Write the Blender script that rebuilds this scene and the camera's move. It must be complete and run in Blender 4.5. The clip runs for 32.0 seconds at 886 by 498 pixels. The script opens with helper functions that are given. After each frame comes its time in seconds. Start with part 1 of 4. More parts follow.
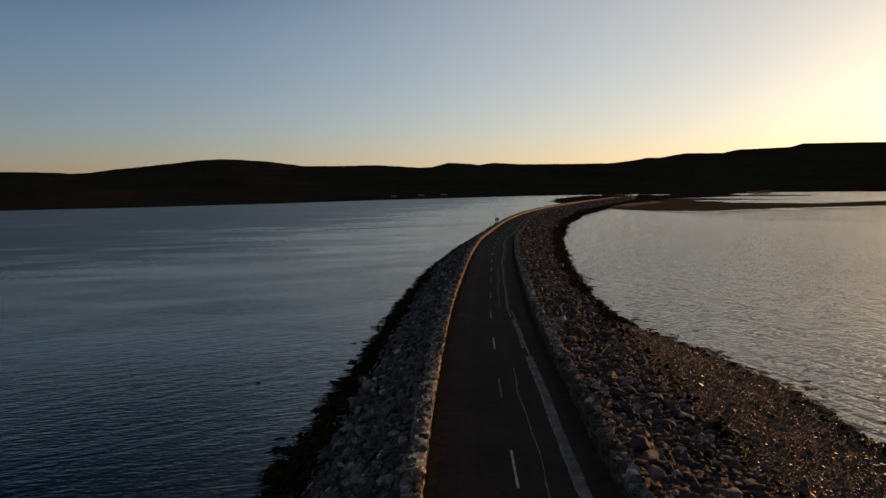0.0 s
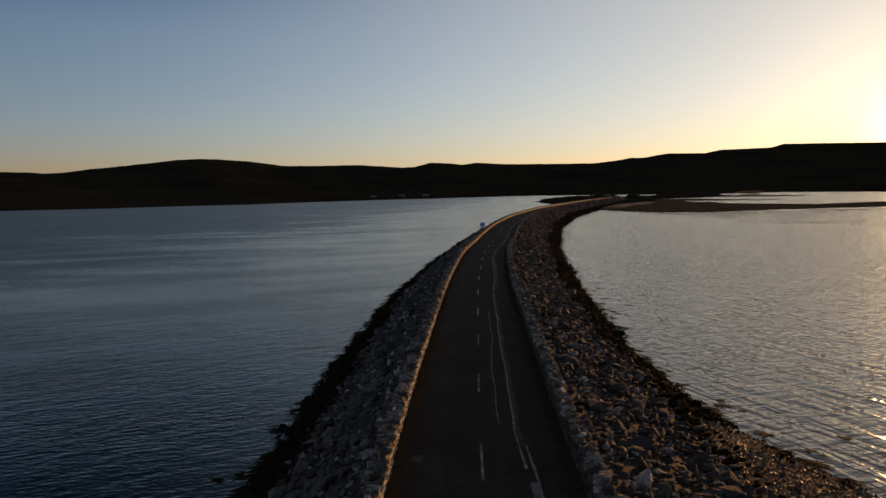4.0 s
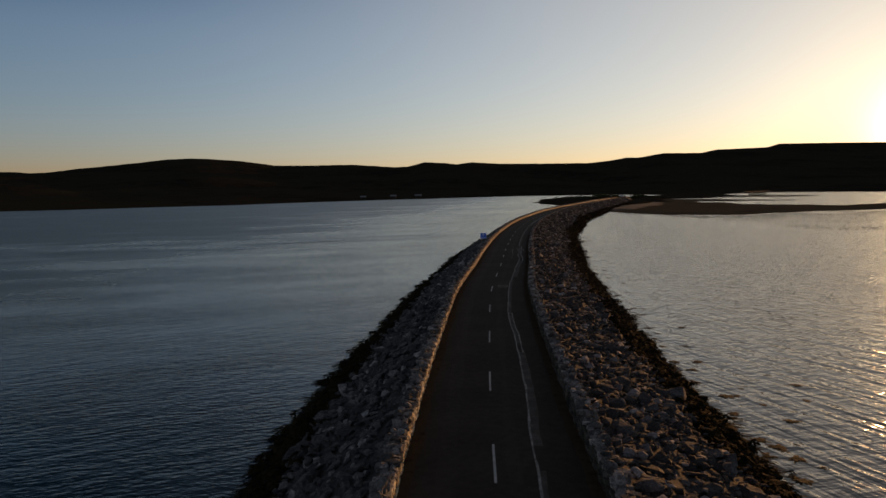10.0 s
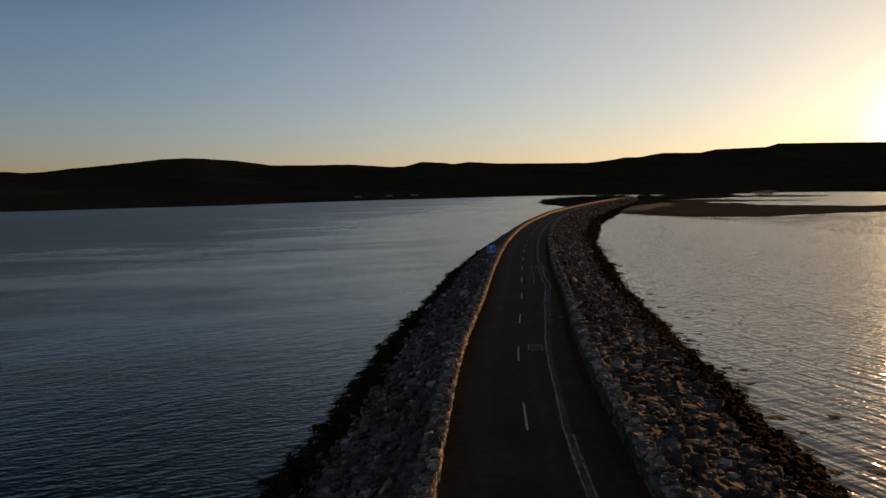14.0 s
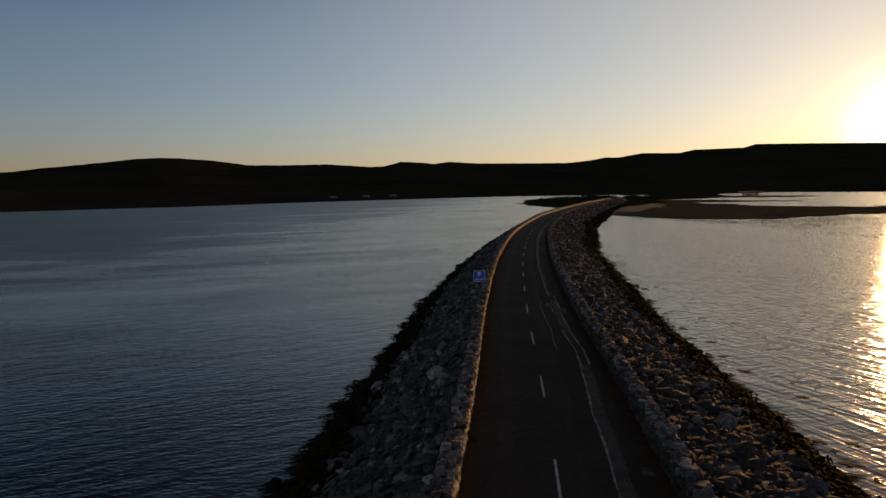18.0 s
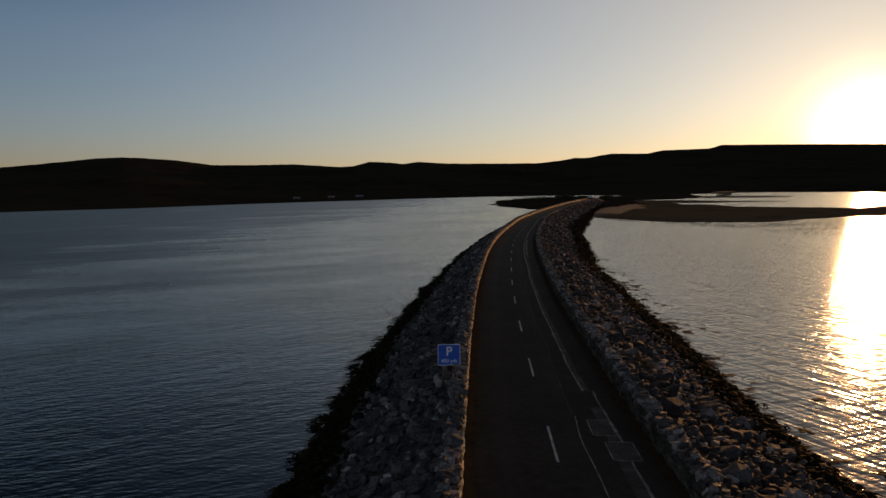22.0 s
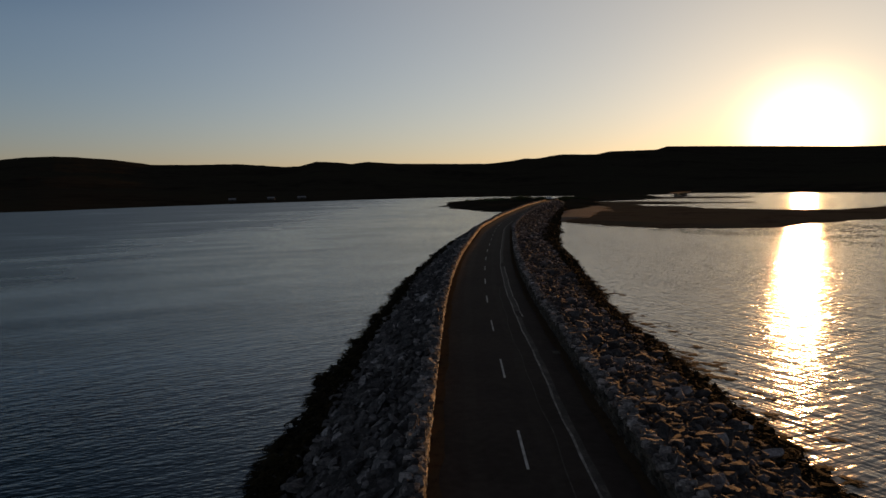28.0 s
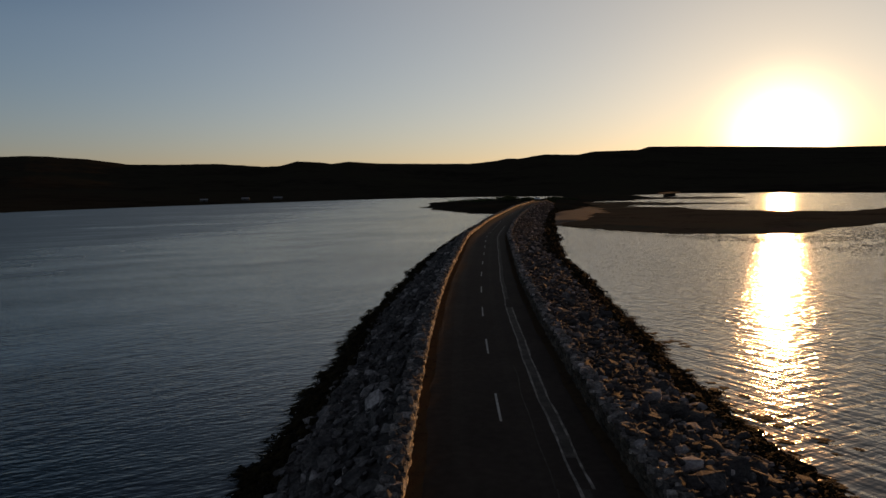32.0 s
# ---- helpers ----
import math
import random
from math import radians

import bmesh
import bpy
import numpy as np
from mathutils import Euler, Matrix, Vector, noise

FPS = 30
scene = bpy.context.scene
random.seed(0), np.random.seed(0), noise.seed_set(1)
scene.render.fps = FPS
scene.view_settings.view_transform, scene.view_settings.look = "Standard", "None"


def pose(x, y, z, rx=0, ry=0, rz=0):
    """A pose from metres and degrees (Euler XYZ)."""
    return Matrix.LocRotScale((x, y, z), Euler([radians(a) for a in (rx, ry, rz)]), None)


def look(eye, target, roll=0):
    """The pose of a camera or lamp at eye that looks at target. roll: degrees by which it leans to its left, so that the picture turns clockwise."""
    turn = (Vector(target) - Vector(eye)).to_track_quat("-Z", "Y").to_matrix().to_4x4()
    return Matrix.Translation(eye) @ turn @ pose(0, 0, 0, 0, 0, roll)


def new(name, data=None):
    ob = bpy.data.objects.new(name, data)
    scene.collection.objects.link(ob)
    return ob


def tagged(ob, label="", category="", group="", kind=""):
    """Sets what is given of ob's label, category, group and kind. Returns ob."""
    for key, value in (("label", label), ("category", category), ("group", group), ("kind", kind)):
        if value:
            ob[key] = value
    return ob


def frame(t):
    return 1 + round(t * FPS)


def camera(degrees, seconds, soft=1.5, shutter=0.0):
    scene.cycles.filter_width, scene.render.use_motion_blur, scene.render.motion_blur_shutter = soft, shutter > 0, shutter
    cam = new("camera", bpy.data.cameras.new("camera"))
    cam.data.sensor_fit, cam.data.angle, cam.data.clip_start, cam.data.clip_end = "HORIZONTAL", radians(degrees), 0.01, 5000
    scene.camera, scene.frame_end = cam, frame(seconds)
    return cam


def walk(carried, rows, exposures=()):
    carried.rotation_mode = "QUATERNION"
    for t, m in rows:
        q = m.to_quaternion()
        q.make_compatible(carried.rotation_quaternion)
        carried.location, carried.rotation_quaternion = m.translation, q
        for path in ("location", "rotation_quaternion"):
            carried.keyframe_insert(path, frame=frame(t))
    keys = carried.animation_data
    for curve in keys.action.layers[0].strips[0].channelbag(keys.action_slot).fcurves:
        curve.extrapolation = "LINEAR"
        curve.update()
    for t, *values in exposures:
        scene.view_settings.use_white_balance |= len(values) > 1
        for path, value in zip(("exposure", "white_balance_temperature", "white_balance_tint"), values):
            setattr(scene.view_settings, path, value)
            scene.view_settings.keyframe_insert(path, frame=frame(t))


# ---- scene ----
cam = camera(66.0, 32.0)
PITCH, LEAN = -5.14, -0.78
# seconds, east, north, height over the water, heading
PATH = [
    (0, 0, 0, 12.824, 0),
    (1, 0.43, 6.75, 12.759, -0.3),
    (2, 0.86, 13.52, 12.696, -0.69),
    (3, 1.27, 20.29, 12.633, -1.13),
    (3.5, 1.47, 23.67, 12.602, -1.28),
    (5.5, 2.29, 36.71, 12.479, -1.77),
    (6, 2.49, 39.82, 12.449, -1.84),
    (7, 2.87, 45.89, 12.389, -1.88),
    (8, 3.2, 51.89, 12.331, -1.9),
    (9, 3.51, 57.94, 12.273, -1.93),
    (10, 3.84, 63.92, 12.216, -1.89),
    (11, 4.12, 69.81, 12.159, -1.9),
    (12, 4.38, 75.64, 12.104, -1.97),
    (13, 4.59, 81.46, 12.05, -2.05),
    (14, 4.87, 87.42, 11.996, -2.09),
    (14.5, 5.04, 90.45, 11.969, -2.08),
    (16.5, 5.98, 102.8, 11.865, -2.97),
    (17, 6.29, 105.88, 11.84, -3.22),
    (18, 6.97, 111.99, 11.789, -3.75),
    (19, 7.68, 118.15, 11.74, -4.42),
    (20, 8.45, 124.36, 11.691, -5.12),
    (21, 9.22, 130.54, 11.643, -5.81),
    (22, 9.95, 136.65, 11.596, -6.29),
    (23, 10.7, 142.77, 11.55, -6.64),
    (24, 11.54, 148.72, 11.505, -7.29),
    (25, 12.62, 154.67, 11.46, -7.95),
    (25.5, 13.18, 157.73, 11.438, -8.25),
    (27.5, 15.46, 170.42, 11.352, -10.04),
    (28, 16.08, 173.43, 11.332, -10.45),
    (29, 17.32, 179.4, 11.29, -11.11),
    (30, 18.55, 185.28, 11.25, -11.47),
    (31, 19.76, 191, 11.211, -11.63),
    (32, 20.95, 196.56, 11.172, -11.89),
]
walk(cam, [(t, pose(x, y, z, 90 + PITCH, 0, yaw) @ pose(0, 0, 0, 0, 0, LEAN)) for t, x, y, z, yaw in PATH], [(0, 0.25, 7580, 24), (10, 0.2, 7580, 24), (19, 0.0, 7580, 24), (25, -0.06, 7580, 24), (32, -0.12, 7580, 24)])

# ---- light ----
SUN_AZ, SUN_EL = radians(38.3), radians(3.25)
SUN_DIR = Vector((math.sin(SUN_AZ) * math.cos(SUN_EL), math.cos(SUN_AZ) * math.cos(SUN_EL), math.sin(SUN_EL)))


def make_world():
    w = bpy.data.worlds.new("evening_sky")
    w.use_nodes = True
    scene.world = w
    nt = w.node_tree
    nt.nodes.clear()
    out = nt.nodes.new("ShaderNodeOutputWorld")
    bg = nt.nodes.new("ShaderNodeBackground")
    sky = nt.nodes.new("ShaderNodeTexSky")
    sky.sky_type = "NISHITA"
    sky.sun_disc = False
    sky.sun_elevation, sky.sun_rotation = SUN_EL, SUN_AZ
    sky.altitude, sky.air_density, sky.dust_density, sky.ozone_density = 10, 0.75, 0.08, 2.0
    # the haze round the low sun
    tc = nt.nodes.new("ShaderNodeTexCoord")
    dot = nt.nodes.new("ShaderNodeVectorMath")
    dot.operation = "DOT_PRODUCT"
    dot.inputs[1].default_value = SUN_DIR
    nt.links.new(tc.outputs["Generated"], dot.inputs[0])

    # the paler air facing the sun, low in the east
    east = nt.nodes.new("ShaderNodeVectorMath")
    east.operation = "DOT_PRODUCT"
    east.inputs[1].default_value = Vector((-SUN_DIR.x, -SUN_DIR.y, 0.3)).normalized()
    nt.links.new(tc.outputs["Generated"], east.inputs[0])

    def lobe(power, gain, colour, towards=None):
        cl = nt.nodes.new("ShaderNodeMath")
        cl.operation = "MAXIMUM"
        cl.inputs[1].default_value = 0.0
        nt.links.new((towards or dot).outputs["Value"], cl.inputs[0])
        po = nt.nodes.new("ShaderNodeMath")
        po.operation = "POWER"
        po.inputs[1].default_value = power
        nt.links.new(cl.outputs[0], po.inputs[0])
        mul = nt.nodes.new("ShaderNodeVectorMath")
        mul.operation = "SCALE"
        mul.inputs[0].default_value = [c * gain for c in colour]
        nt.links.new(po.outputs[0], mul.inputs["Scale"])
        return mul.outputs[0]

    # sea haze takes some of the sky's colour
    pale = nt.nodes.new("ShaderNodeHueSaturation")
    pale.inputs["Saturation"].default_value = 1.05
    nt.links.new(sky.outputs[0], pale.inputs["Color"])
    # and warms what comes through the thick air along the horizon
    sep = nt.nodes.new("ShaderNodeSeparateXYZ")
    nt.links.new(tc.outputs["Generated"], sep.inputs[0])
    inv = nt.nodes.new("ShaderNodeMath")
    inv.operation, inv.use_clamp = "SUBTRACT", True
    inv.inputs[0].default_value = 1.0
    nt.links.new(sep.outputs["Z"], inv.inputs[1])
    low = nt.nodes.new("ShaderNodeMath")
    low.operation = "POWER"
    low.inputs[1].default_value = 9.0
    nt.links.new(inv.outputs[0], low.inputs[0])
    warm = nt.nodes.new("ShaderNodeMix")
    warm.data_type, warm.blend_type = "RGBA", "MULTIPLY"
    nt.links.new(low.outputs[0], warm.inputs["Factor"])
    nt.links.new(pale.outputs[0], warm.inputs[6])
    warm.inputs[7].default_value = (*HORIZON_TINT, 1)
    # the evening sky deepens towards the zenith
    deep = nt.nodes.new("ShaderNodeMapRange")
    deep.interpolation_type = "SMOOTHSTEP"
    deep.inputs["From Min"].default_value, deep.inputs["From Max"].default_value = 0.195, 0.38
    deep.inputs["To Min"].default_value, deep.inputs["To Max"].default_value = 1.0, 0.12
    nt.links.new(sep.outputs["Z"], deep.inputs["Value"])
    # but less so over the sun
    over = nt.nodes.new("ShaderNodeMapRange")
    over.interpolation_type = "SMOOTHSTEP"
    over.inputs["From Min"].default_value, over.inputs["From Max"].default_value = 0.4, 0.88
    over.inputs["To Min"].default_value, over.inputs["To Max"].default_value = 0.0, 1.0
    nt.links.new(dot.outputs["Value"], over.inputs["Value"])
    keep = nt.nodes.new("ShaderNodeMix")
    nt.links.new(over.outputs[0], keep.inputs["Factor"])
    nt.links.new(deep.outputs[0], keep.inputs[2])
    keep.inputs[3].default_value = 1.0
    blue = nt.nodes.new("ShaderNodeMix")
    blue.data_type, blue.blend_type = "RGBA", "MULTIPLY"
    blue.inputs["Factor"].default_value = 1.0
    high = nt.nodes.new("ShaderNodeMix")
    high.data_type = "RGBA"
    nt.links.new(keep.outputs[0], high.inputs["Factor"])
    high.inputs[6].default_value, high.inputs[7].default_value = (0.28, 1.1, 1.5, 1), (1, 1, 1, 1)
    nt.links.new(warm.outputs[2], blue.inputs[6])
    nt.links.new(high.outputs[2], blue.inputs[7])
    dim = nt.nodes.new("ShaderNodeVectorMath")
    dim.operation = "SCALE"
    nt.links.new(blue.outputs[2], dim.inputs[0])
    nt.links.new(keep.outputs[0], dim.inputs["Scale"])
    total = dim.outputs[0]
    for power, gain, colour in AUREOLE:
        add = nt.nodes.new("ShaderNodeVectorMath")
        add.operation = "ADD"
        nt.links.new(total, add.inputs[0])
        nt.links.new(lobe(power, gain, colour), add.inputs[1])
        total = add.outputs[0]
    add = nt.nodes.new("ShaderNodeVectorMath")
    add.operation = "ADD"
    nt.links.new(total, add.inputs[0])
    nt.links.new(lobe(2.5, EAST_GLOW, (0.78, 0.89, 1.06), east), add.inputs[1])
    total = add.outputs[0]
    nt.links.new(total, bg.inputs["Color"])
    bg.inputs["Strength"].default_value = SKY_STRENGTH
    nt.links.new(bg.outputs[0], out.inputs[0])


SKY_STRENGTH, EAST_GLOW = 0.147, 1.4
HORIZON_TINT = (0.6, 0.48, 0.7)
AUREOLE = [(700, 30.0, (1.0, 0.78, 0.42)), (60, 1.6, (1.0, 0.75, 0.24)), (5, 1.65, (1.0, 0.79, 0.22)), (2.5, 0.5, (1.0, 0.84, 0.5))]
make_world()
sun = new("sun", bpy.data.lights.new("sun", "SUN"))
sun.data.energy, sun.data.angle, sun.data.color = 2.6, radians(0.5), (1.0, 0.52, 0.19)
sun.matrix_world = look(SUN_DIR * 100, (0, 0, 0))


# ---- materials ----
def material(name, colours, scale=1.0, rough=0.8, rough_var=0.1, bump=0.3, bump_scale=None, metal=0.0, island=0.0, random_ob=0.0, spec=0.05, detail=6.0, rare=0.0):
    """Two or three colours mixed by noise at two scales, with fine relief; island or random_ob: brightness shift from piece to piece."""
    m = bpy.data.materials.new(name)
    m.use_nodes = True
    nt = m.node_tree
    b = nt.nodes["Principled BSDF"]
    geo = nt.nodes.new("ShaderNodeNewGeometry")
    pos = geo.outputs["Position"]
    n1 = nt.nodes.new("ShaderNodeTexNoise")
    n1.inputs["Scale"].default_value, n1.inputs["Detail"].default_value = scale, detail
    n2 = nt.nodes.new("ShaderNodeTexNoise")
    n2.inputs["Scale"].default_value, n2.inputs["Detail"].default_value = scale * 9.3, 4.0
    nt.links.new(pos, n1.inputs["Vector"])
    nt.links.new(pos, n2.inputs["Vector"])
    mix = nt.nodes.new("ShaderNodeMath")
    mix.operation = "MULTIPLY_ADD"
    mix.inputs[1].default_value = 0.45
    nt.links.new(n2.outputs["Fac"], mix.inputs[0])
    half = nt.nodes.new("ShaderNodeMath")
    half.operation = "MULTIPLY"
    half.inputs[1].default_value = 0.55
    nt.links.new(n1.outputs["Fac"], half.inputs[0])
    nt.links.new(half.outputs[0], mix.inputs[2])
    ramp = nt.nodes.new("ShaderNodeValToRGB")
    el = ramp.color_ramp.elements
    lo, hi = 0.36, 0.64
    el[0].position, el[1].position = lo, hi
    el[0].color, el[1].color = (*colours[0], 1), (*colours[-1], 1)
    for i, c in enumerate(colours[1:-1]):
        e = el.new(lo + (hi - lo) * (i + 1) / (len(colours) - 1))
        e.color = (*c, 1)
    nt.links.new(mix.outputs[0], ramp.inputs[0])
    col = ramp.outputs[0]
    if island or random_ob:
        hsv = nt.nodes.new("ShaderNodeHueSaturation")
        amount = island or random_ob
        src = geo.outputs["Random Per Island"] if island else nt.nodes.new("ShaderNodeObjectInfo").outputs["Random"]
        mr = nt.nodes.new("ShaderNodeMapRange")
        mr.inputs["To Min"].default_value, mr.inputs["To Max"].default_value = 1 - amount, 1 + amount
        if rare:
            # most pieces dull, a few pale
            few = nt.nodes.new("ShaderNodeMath")
            few.operation = "POWER"
            few.inputs[1].default_value = 8.0
            nt.links.new(src, few.inputs[0])
            src = few.outputs[0]
            mr.inputs["To Max"].default_value = 1 + rare
        nt.links.new(src, mr.inputs["Value"])
        nt.links.new(mr.outputs[0], hsv.inputs["Value"])
        nt.links.new(col, hsv.inputs["Color"])
        col = hsv.outputs[0]
    nt.links.new(col, b.inputs["Base Color"])
    rr = nt.nodes.new("ShaderNodeMapRange")
    rr.inputs["To Min"].default_value, rr.inputs["To Max"].default_value = max(0.02, rough - rough_var), min(1, rough + rough_var)
    nt.links.new(n1.outputs["Fac"], rr.inputs["Value"])
    nt.links.new(rr.outputs[0], b.inputs["Roughness"])
    b.inputs["Metallic"].default_value = metal
    b.inputs["Specular IOR Level"].default_value = spec
    if bump:
        bn = nt.nodes.new("ShaderNodeBump")
        bn.inputs["Strength"].default_value, bn.inputs["Distance"].default_value = bump, 0.05
        n3 = nt.nodes.new("ShaderNodeTexNoise")
        n3.inputs["Scale"].default_value, n3.inputs["Detail"].default_value = bump_scale or scale * 14, 6.0
        nt.links.new(pos, n3.inputs["Vector"])
        nt.links.new(n3.outputs["Fac"], bn.inputs["Height"])
        nt.links.new(bn.outputs[0], b.inputs["Normal"])
    return m


def water_material():
    m = bpy.data.materials.new("sea_water")
    m.use_nodes = True
    nt = m.node_tree
    b = nt.nodes["Principled BSDF"]
    b.inputs["IOR"].default_value = 1.333
    geo = nt.nodes.new("ShaderNodeNewGeometry")

    def waves(short, long, turn, detail):
        """Noise whose crests run long metres in the direction turn, in degrees from east, and lie short metres apart."""
        mp = nt.nodes.new("ShaderNodeMapping")
        mp.vector_type = "TEXTURE"
        mp.inputs["Rotation"].default_value[2] = radians(turn)
        mp.inputs["Scale"].default_value = (long, short, 1.0)
        nt.links.new(geo.outputs["Position"], mp.inputs["Vector"])
        n = nt.nodes.new("ShaderNodeTexNoise")
        n.inputs["Scale"].default_value, n.inputs["Detail"].default_value = 1.0, detail
        nt.links.new(mp.outputs[0], n.inputs["Vector"])
        return n.outputs["Fac"]

    def math_node(op, a, c, v=None):
        n = nt.nodes.new("ShaderNodeMath")
        n.operation = op
        nt.links.new(a, n.inputs[0])
        if v is None:
            nt.links.new(c, n.inputs[1])
        else:
            n.inputs[1].default_value = v
        return n.outputs[0]

    calm = waves(35, 60, 8, 2.0)
    # the water north-west of the causeway lies in its lee
    sep = nt.nodes.new("ShaderNodeSeparateXYZ")
    nt.links.new(geo.outputs["Position"], sep.inputs[0])
    across = math_node("SUBTRACT", sep.outputs["X"], math_node("MULTIPLY", sep.outputs["Y"], None, 0.2))
    lee = nt.nodes.new("ShaderNodeMapRange")
    lee.interpolation_type = "SMOOTHSTEP"
    lee.inputs["From Min"].default_value, lee.inputs["From Max"].default_value = -25, 12
    lee.inputs["To Min"].default_value, lee.inputs["To Max"].default_value = 0.0, 1.0
    nt.links.new(across, lee.inputs["Value"])
    # deep and green-blue on one side, sandy shallows on the other
    body = nt.nodes.new("ShaderNodeMix")
    body.data_type = "RGBA"
    nt.links.new(lee.outputs[0], body.inputs["Factor"])
    # the sandy colour is paled to hold brightness of reflected sky
    body.inputs[6].default_value, body.inputs[7].default_value = (0.0004, 0.015, 0.025, 1), (0.19, 0.172, 0.14, 1)
    nt.links.new(body.outputs[2], b.inputs["Base Color"])
    # short crossed ripples on the open side
    open_h = math_node("ADD", math_node("MULTIPLY", waves(0.3, 0.95, 12, 2.0), None, 0.3), math_node("MULTIPLY", waves(0.24, 0.6, -24, 1.0), None, 0.13))
    open_h = math_node("ADD", open_h, math_node("MULTIPLY", waves(1.1, 2.6, 30, 2.0), None, 0.45))
    # crossed wind ripples on the lagoon, a longer swell under them, and a fine shiver
    swell = math_node("MULTIPLY", waves(2.3, 6.5, 26, 2.0), None, 0.5)
    shiver = math_node("MULTIPLY", waves(0.22, 0.34, -60, 3.0), None, 0.16)
    ripple = math_node("ADD", math_node("MULTIPLY", waves(0.42, 2.4, -74, 1.5), None, 0.6), math_node("MULTIPLY", waves(0.6, 2.2, 12, 2.0), None, 0.95))
    ripple = math_node("ADD", ripple, math_node("MULTIPLY", waves(1.0, 5.5, -66, 1.5), None, 1.25))
    lagoon_h = math_node("ADD", ripple, math_node("ADD", swell, shiver))
    hm = nt.nodes.new("ShaderNodeMix")
    nt.links.new(lee.outputs[0], hm.inputs["Factor"])
    nt.links.new(open_h, hm.inputs[2])
    nt.links.new(lagoon_h, hm.inputs[3])
    h = hm.outputs[0]
    # slicks: long glassy streaks between ruffled water, widest in the lee of the causeway
    def ramp(src, lo, hi, a, c, kind="SMOOTHSTEP"):
        n = nt.nodes.new("ShaderNodeMapRange")
        n.interpolation_type = kind
        n.inputs["From Min"].default_value, n.inputs["From Max"].default_value = lo, hi
        n.inputs["To Min"].default_value, n.inputs["To Max"].default_value = a, c
        nt.links.new(src, n.inputs["Value"])
        return n.outputs[0]

    near_bank = ramp(across, -180, -40, -0.13, 0.1)
    streaks = math_node("ADD", math_node("MULTIPLY", waves(9, 26, 14, 4.0), None, 0.5), math_node("MULTIPLY", waves(40, 75, 35, 2.0), None, 0.5))
    slick = ramp(math_node("ADD", streaks, near_bank), 0.38, 0.7, 0.0, 1.0)
    slick = math_node("MULTIPLY", slick, ramp(lee.outputs[0], 0.0, 1.0, 1.0, 0.0, "LINEAR"))
    gust = nt.nodes.new("ShaderNodeMix")
    nt.links.new(lee.outputs[0], gust.inputs["Factor"])
    nt.links.new(ramp(calm, 0.35, 0.65, 0.42, 0.62, "LINEAR"), gust.inputs[2])
    gust.inputs[3].default_value = 0.29
    gust = gust.outputs[0]
    bn = nt.nodes.new("ShaderNodeBump")
    bn.inputs["Distance"].default_value = 0.35
    nt.links.new(math_node("MULTIPLY", gust, ramp(slick, 0.0, 1.0, 1.25, 0.6, "LINEAR")), bn.inputs["Strength"])
    nt.links.new(h, bn.inputs["Height"])
    nt.links.new(bn.outputs[0], b.inputs["Normal"])
    ruffle = ramp(across, -95, -14, 0.36, 0.2, "LINEAR")
    # cat's paws and slicks of the lagoon
    fleck = nt.nodes.new("ShaderNodeMapRange")
    fleck.inputs["From Min"].default_value, fleck.inputs["From Max"].default_value = 0.38, 0.62
    fleck.inputs["To Min"].default_value, fleck.inputs["To Max"].default_value = 0.035, 0.085
    nt.links.new(waves(0.45, 0.8, -48, 3.0), fleck.inputs["Value"])
    # more ruffled towards the head of the lagoon
    head = nt.nodes.new("ShaderNodeMapRange")
    head.interpolation_type = "SMOOTHSTEP"
    head.inputs["From Min"].default_value, head.inputs["From Max"].default_value = 70, 230
    head.inputs["To Min"].default_value, head.inputs["To Max"].default_value = 1.0, 1.8
    nt.links.new(sep.outputs["Y"], head.inputs["Value"])
    rm = nt.nodes.new("ShaderNodeMix")
    nt.links.new(lee.outputs[0], rm.inputs["Factor"])
    nt.links.new(math_node("MULTIPLY", ruffle, ramp(slick, 0.0, 1.0, 1.0, 0.6, "LINEAR")), rm.inputs[2])
    nt.links.new(math_node("MULTIPLY", fleck.outputs[0], head.outputs[0]), rm.inputs[3])
    nt.links.new(rm.outputs[0], b.inputs["Roughness"])
    return m


M_WATER = water_material()
M_ROCK = material("armour_rock", [(0.04, 0.039, 0.04), (0.096, 0.0935, 0.0935), (0.2, 0.194, 0.191)], 0.9, 0.8, 0.12, 0.6, 12, island=0.35, spec=0.05, rare=1.7)
M_ROCK_PIECE = material("armour_rock_piece", [(0.04, 0.039, 0.04), (0.096, 0.0935, 0.0935), (0.2, 0.194, 0.191)], 0.9, 0.8, 0.12, 0.6, 12, random_ob=0.35, spec=0.05, rare=1.7)
# right bank's armour rock, browner and darkened: shade put into the colour
M_SHADEROCK = material("shaded_rock", [(0.034, 0.032, 0.032), (0.078, 0.073, 0.073), (0.15, 0.14, 0.136)], 1.3, 0.85, 0.1, 0.9, 9, island=0.4, spec=0.14, rare=3.2)
M_SHADEROCK_PIECE = material("shaded_rock_piece", [(0.034, 0.032, 0.032), (0.078, 0.073, 0.073), (0.15, 0.14, 0.136)], 1.3, 0.85, 0.1, 0.9, 9, random_ob=0.4, spec=0.14, rare=3.2)
# stone of the lit parapet: sunlight put into a paler, warmer colour
M_LITSTONE = material("lit_wall_stone", [(0.26, 0.215, 0.15), (0.5, 0.42, 0.295), (0.72, 0.62, 0.45)], 1.7, 0.8, 0.1, 0.5, 20, island=0.6)
M_LITPIECE = material("lit_wall_piece", [(0.26, 0.215, 0.15), (0.5, 0.42, 0.295), (0.72, 0.62, 0.45)], 1.7, 0.8, 0.1, 0.5, 20, random_ob=0.6)
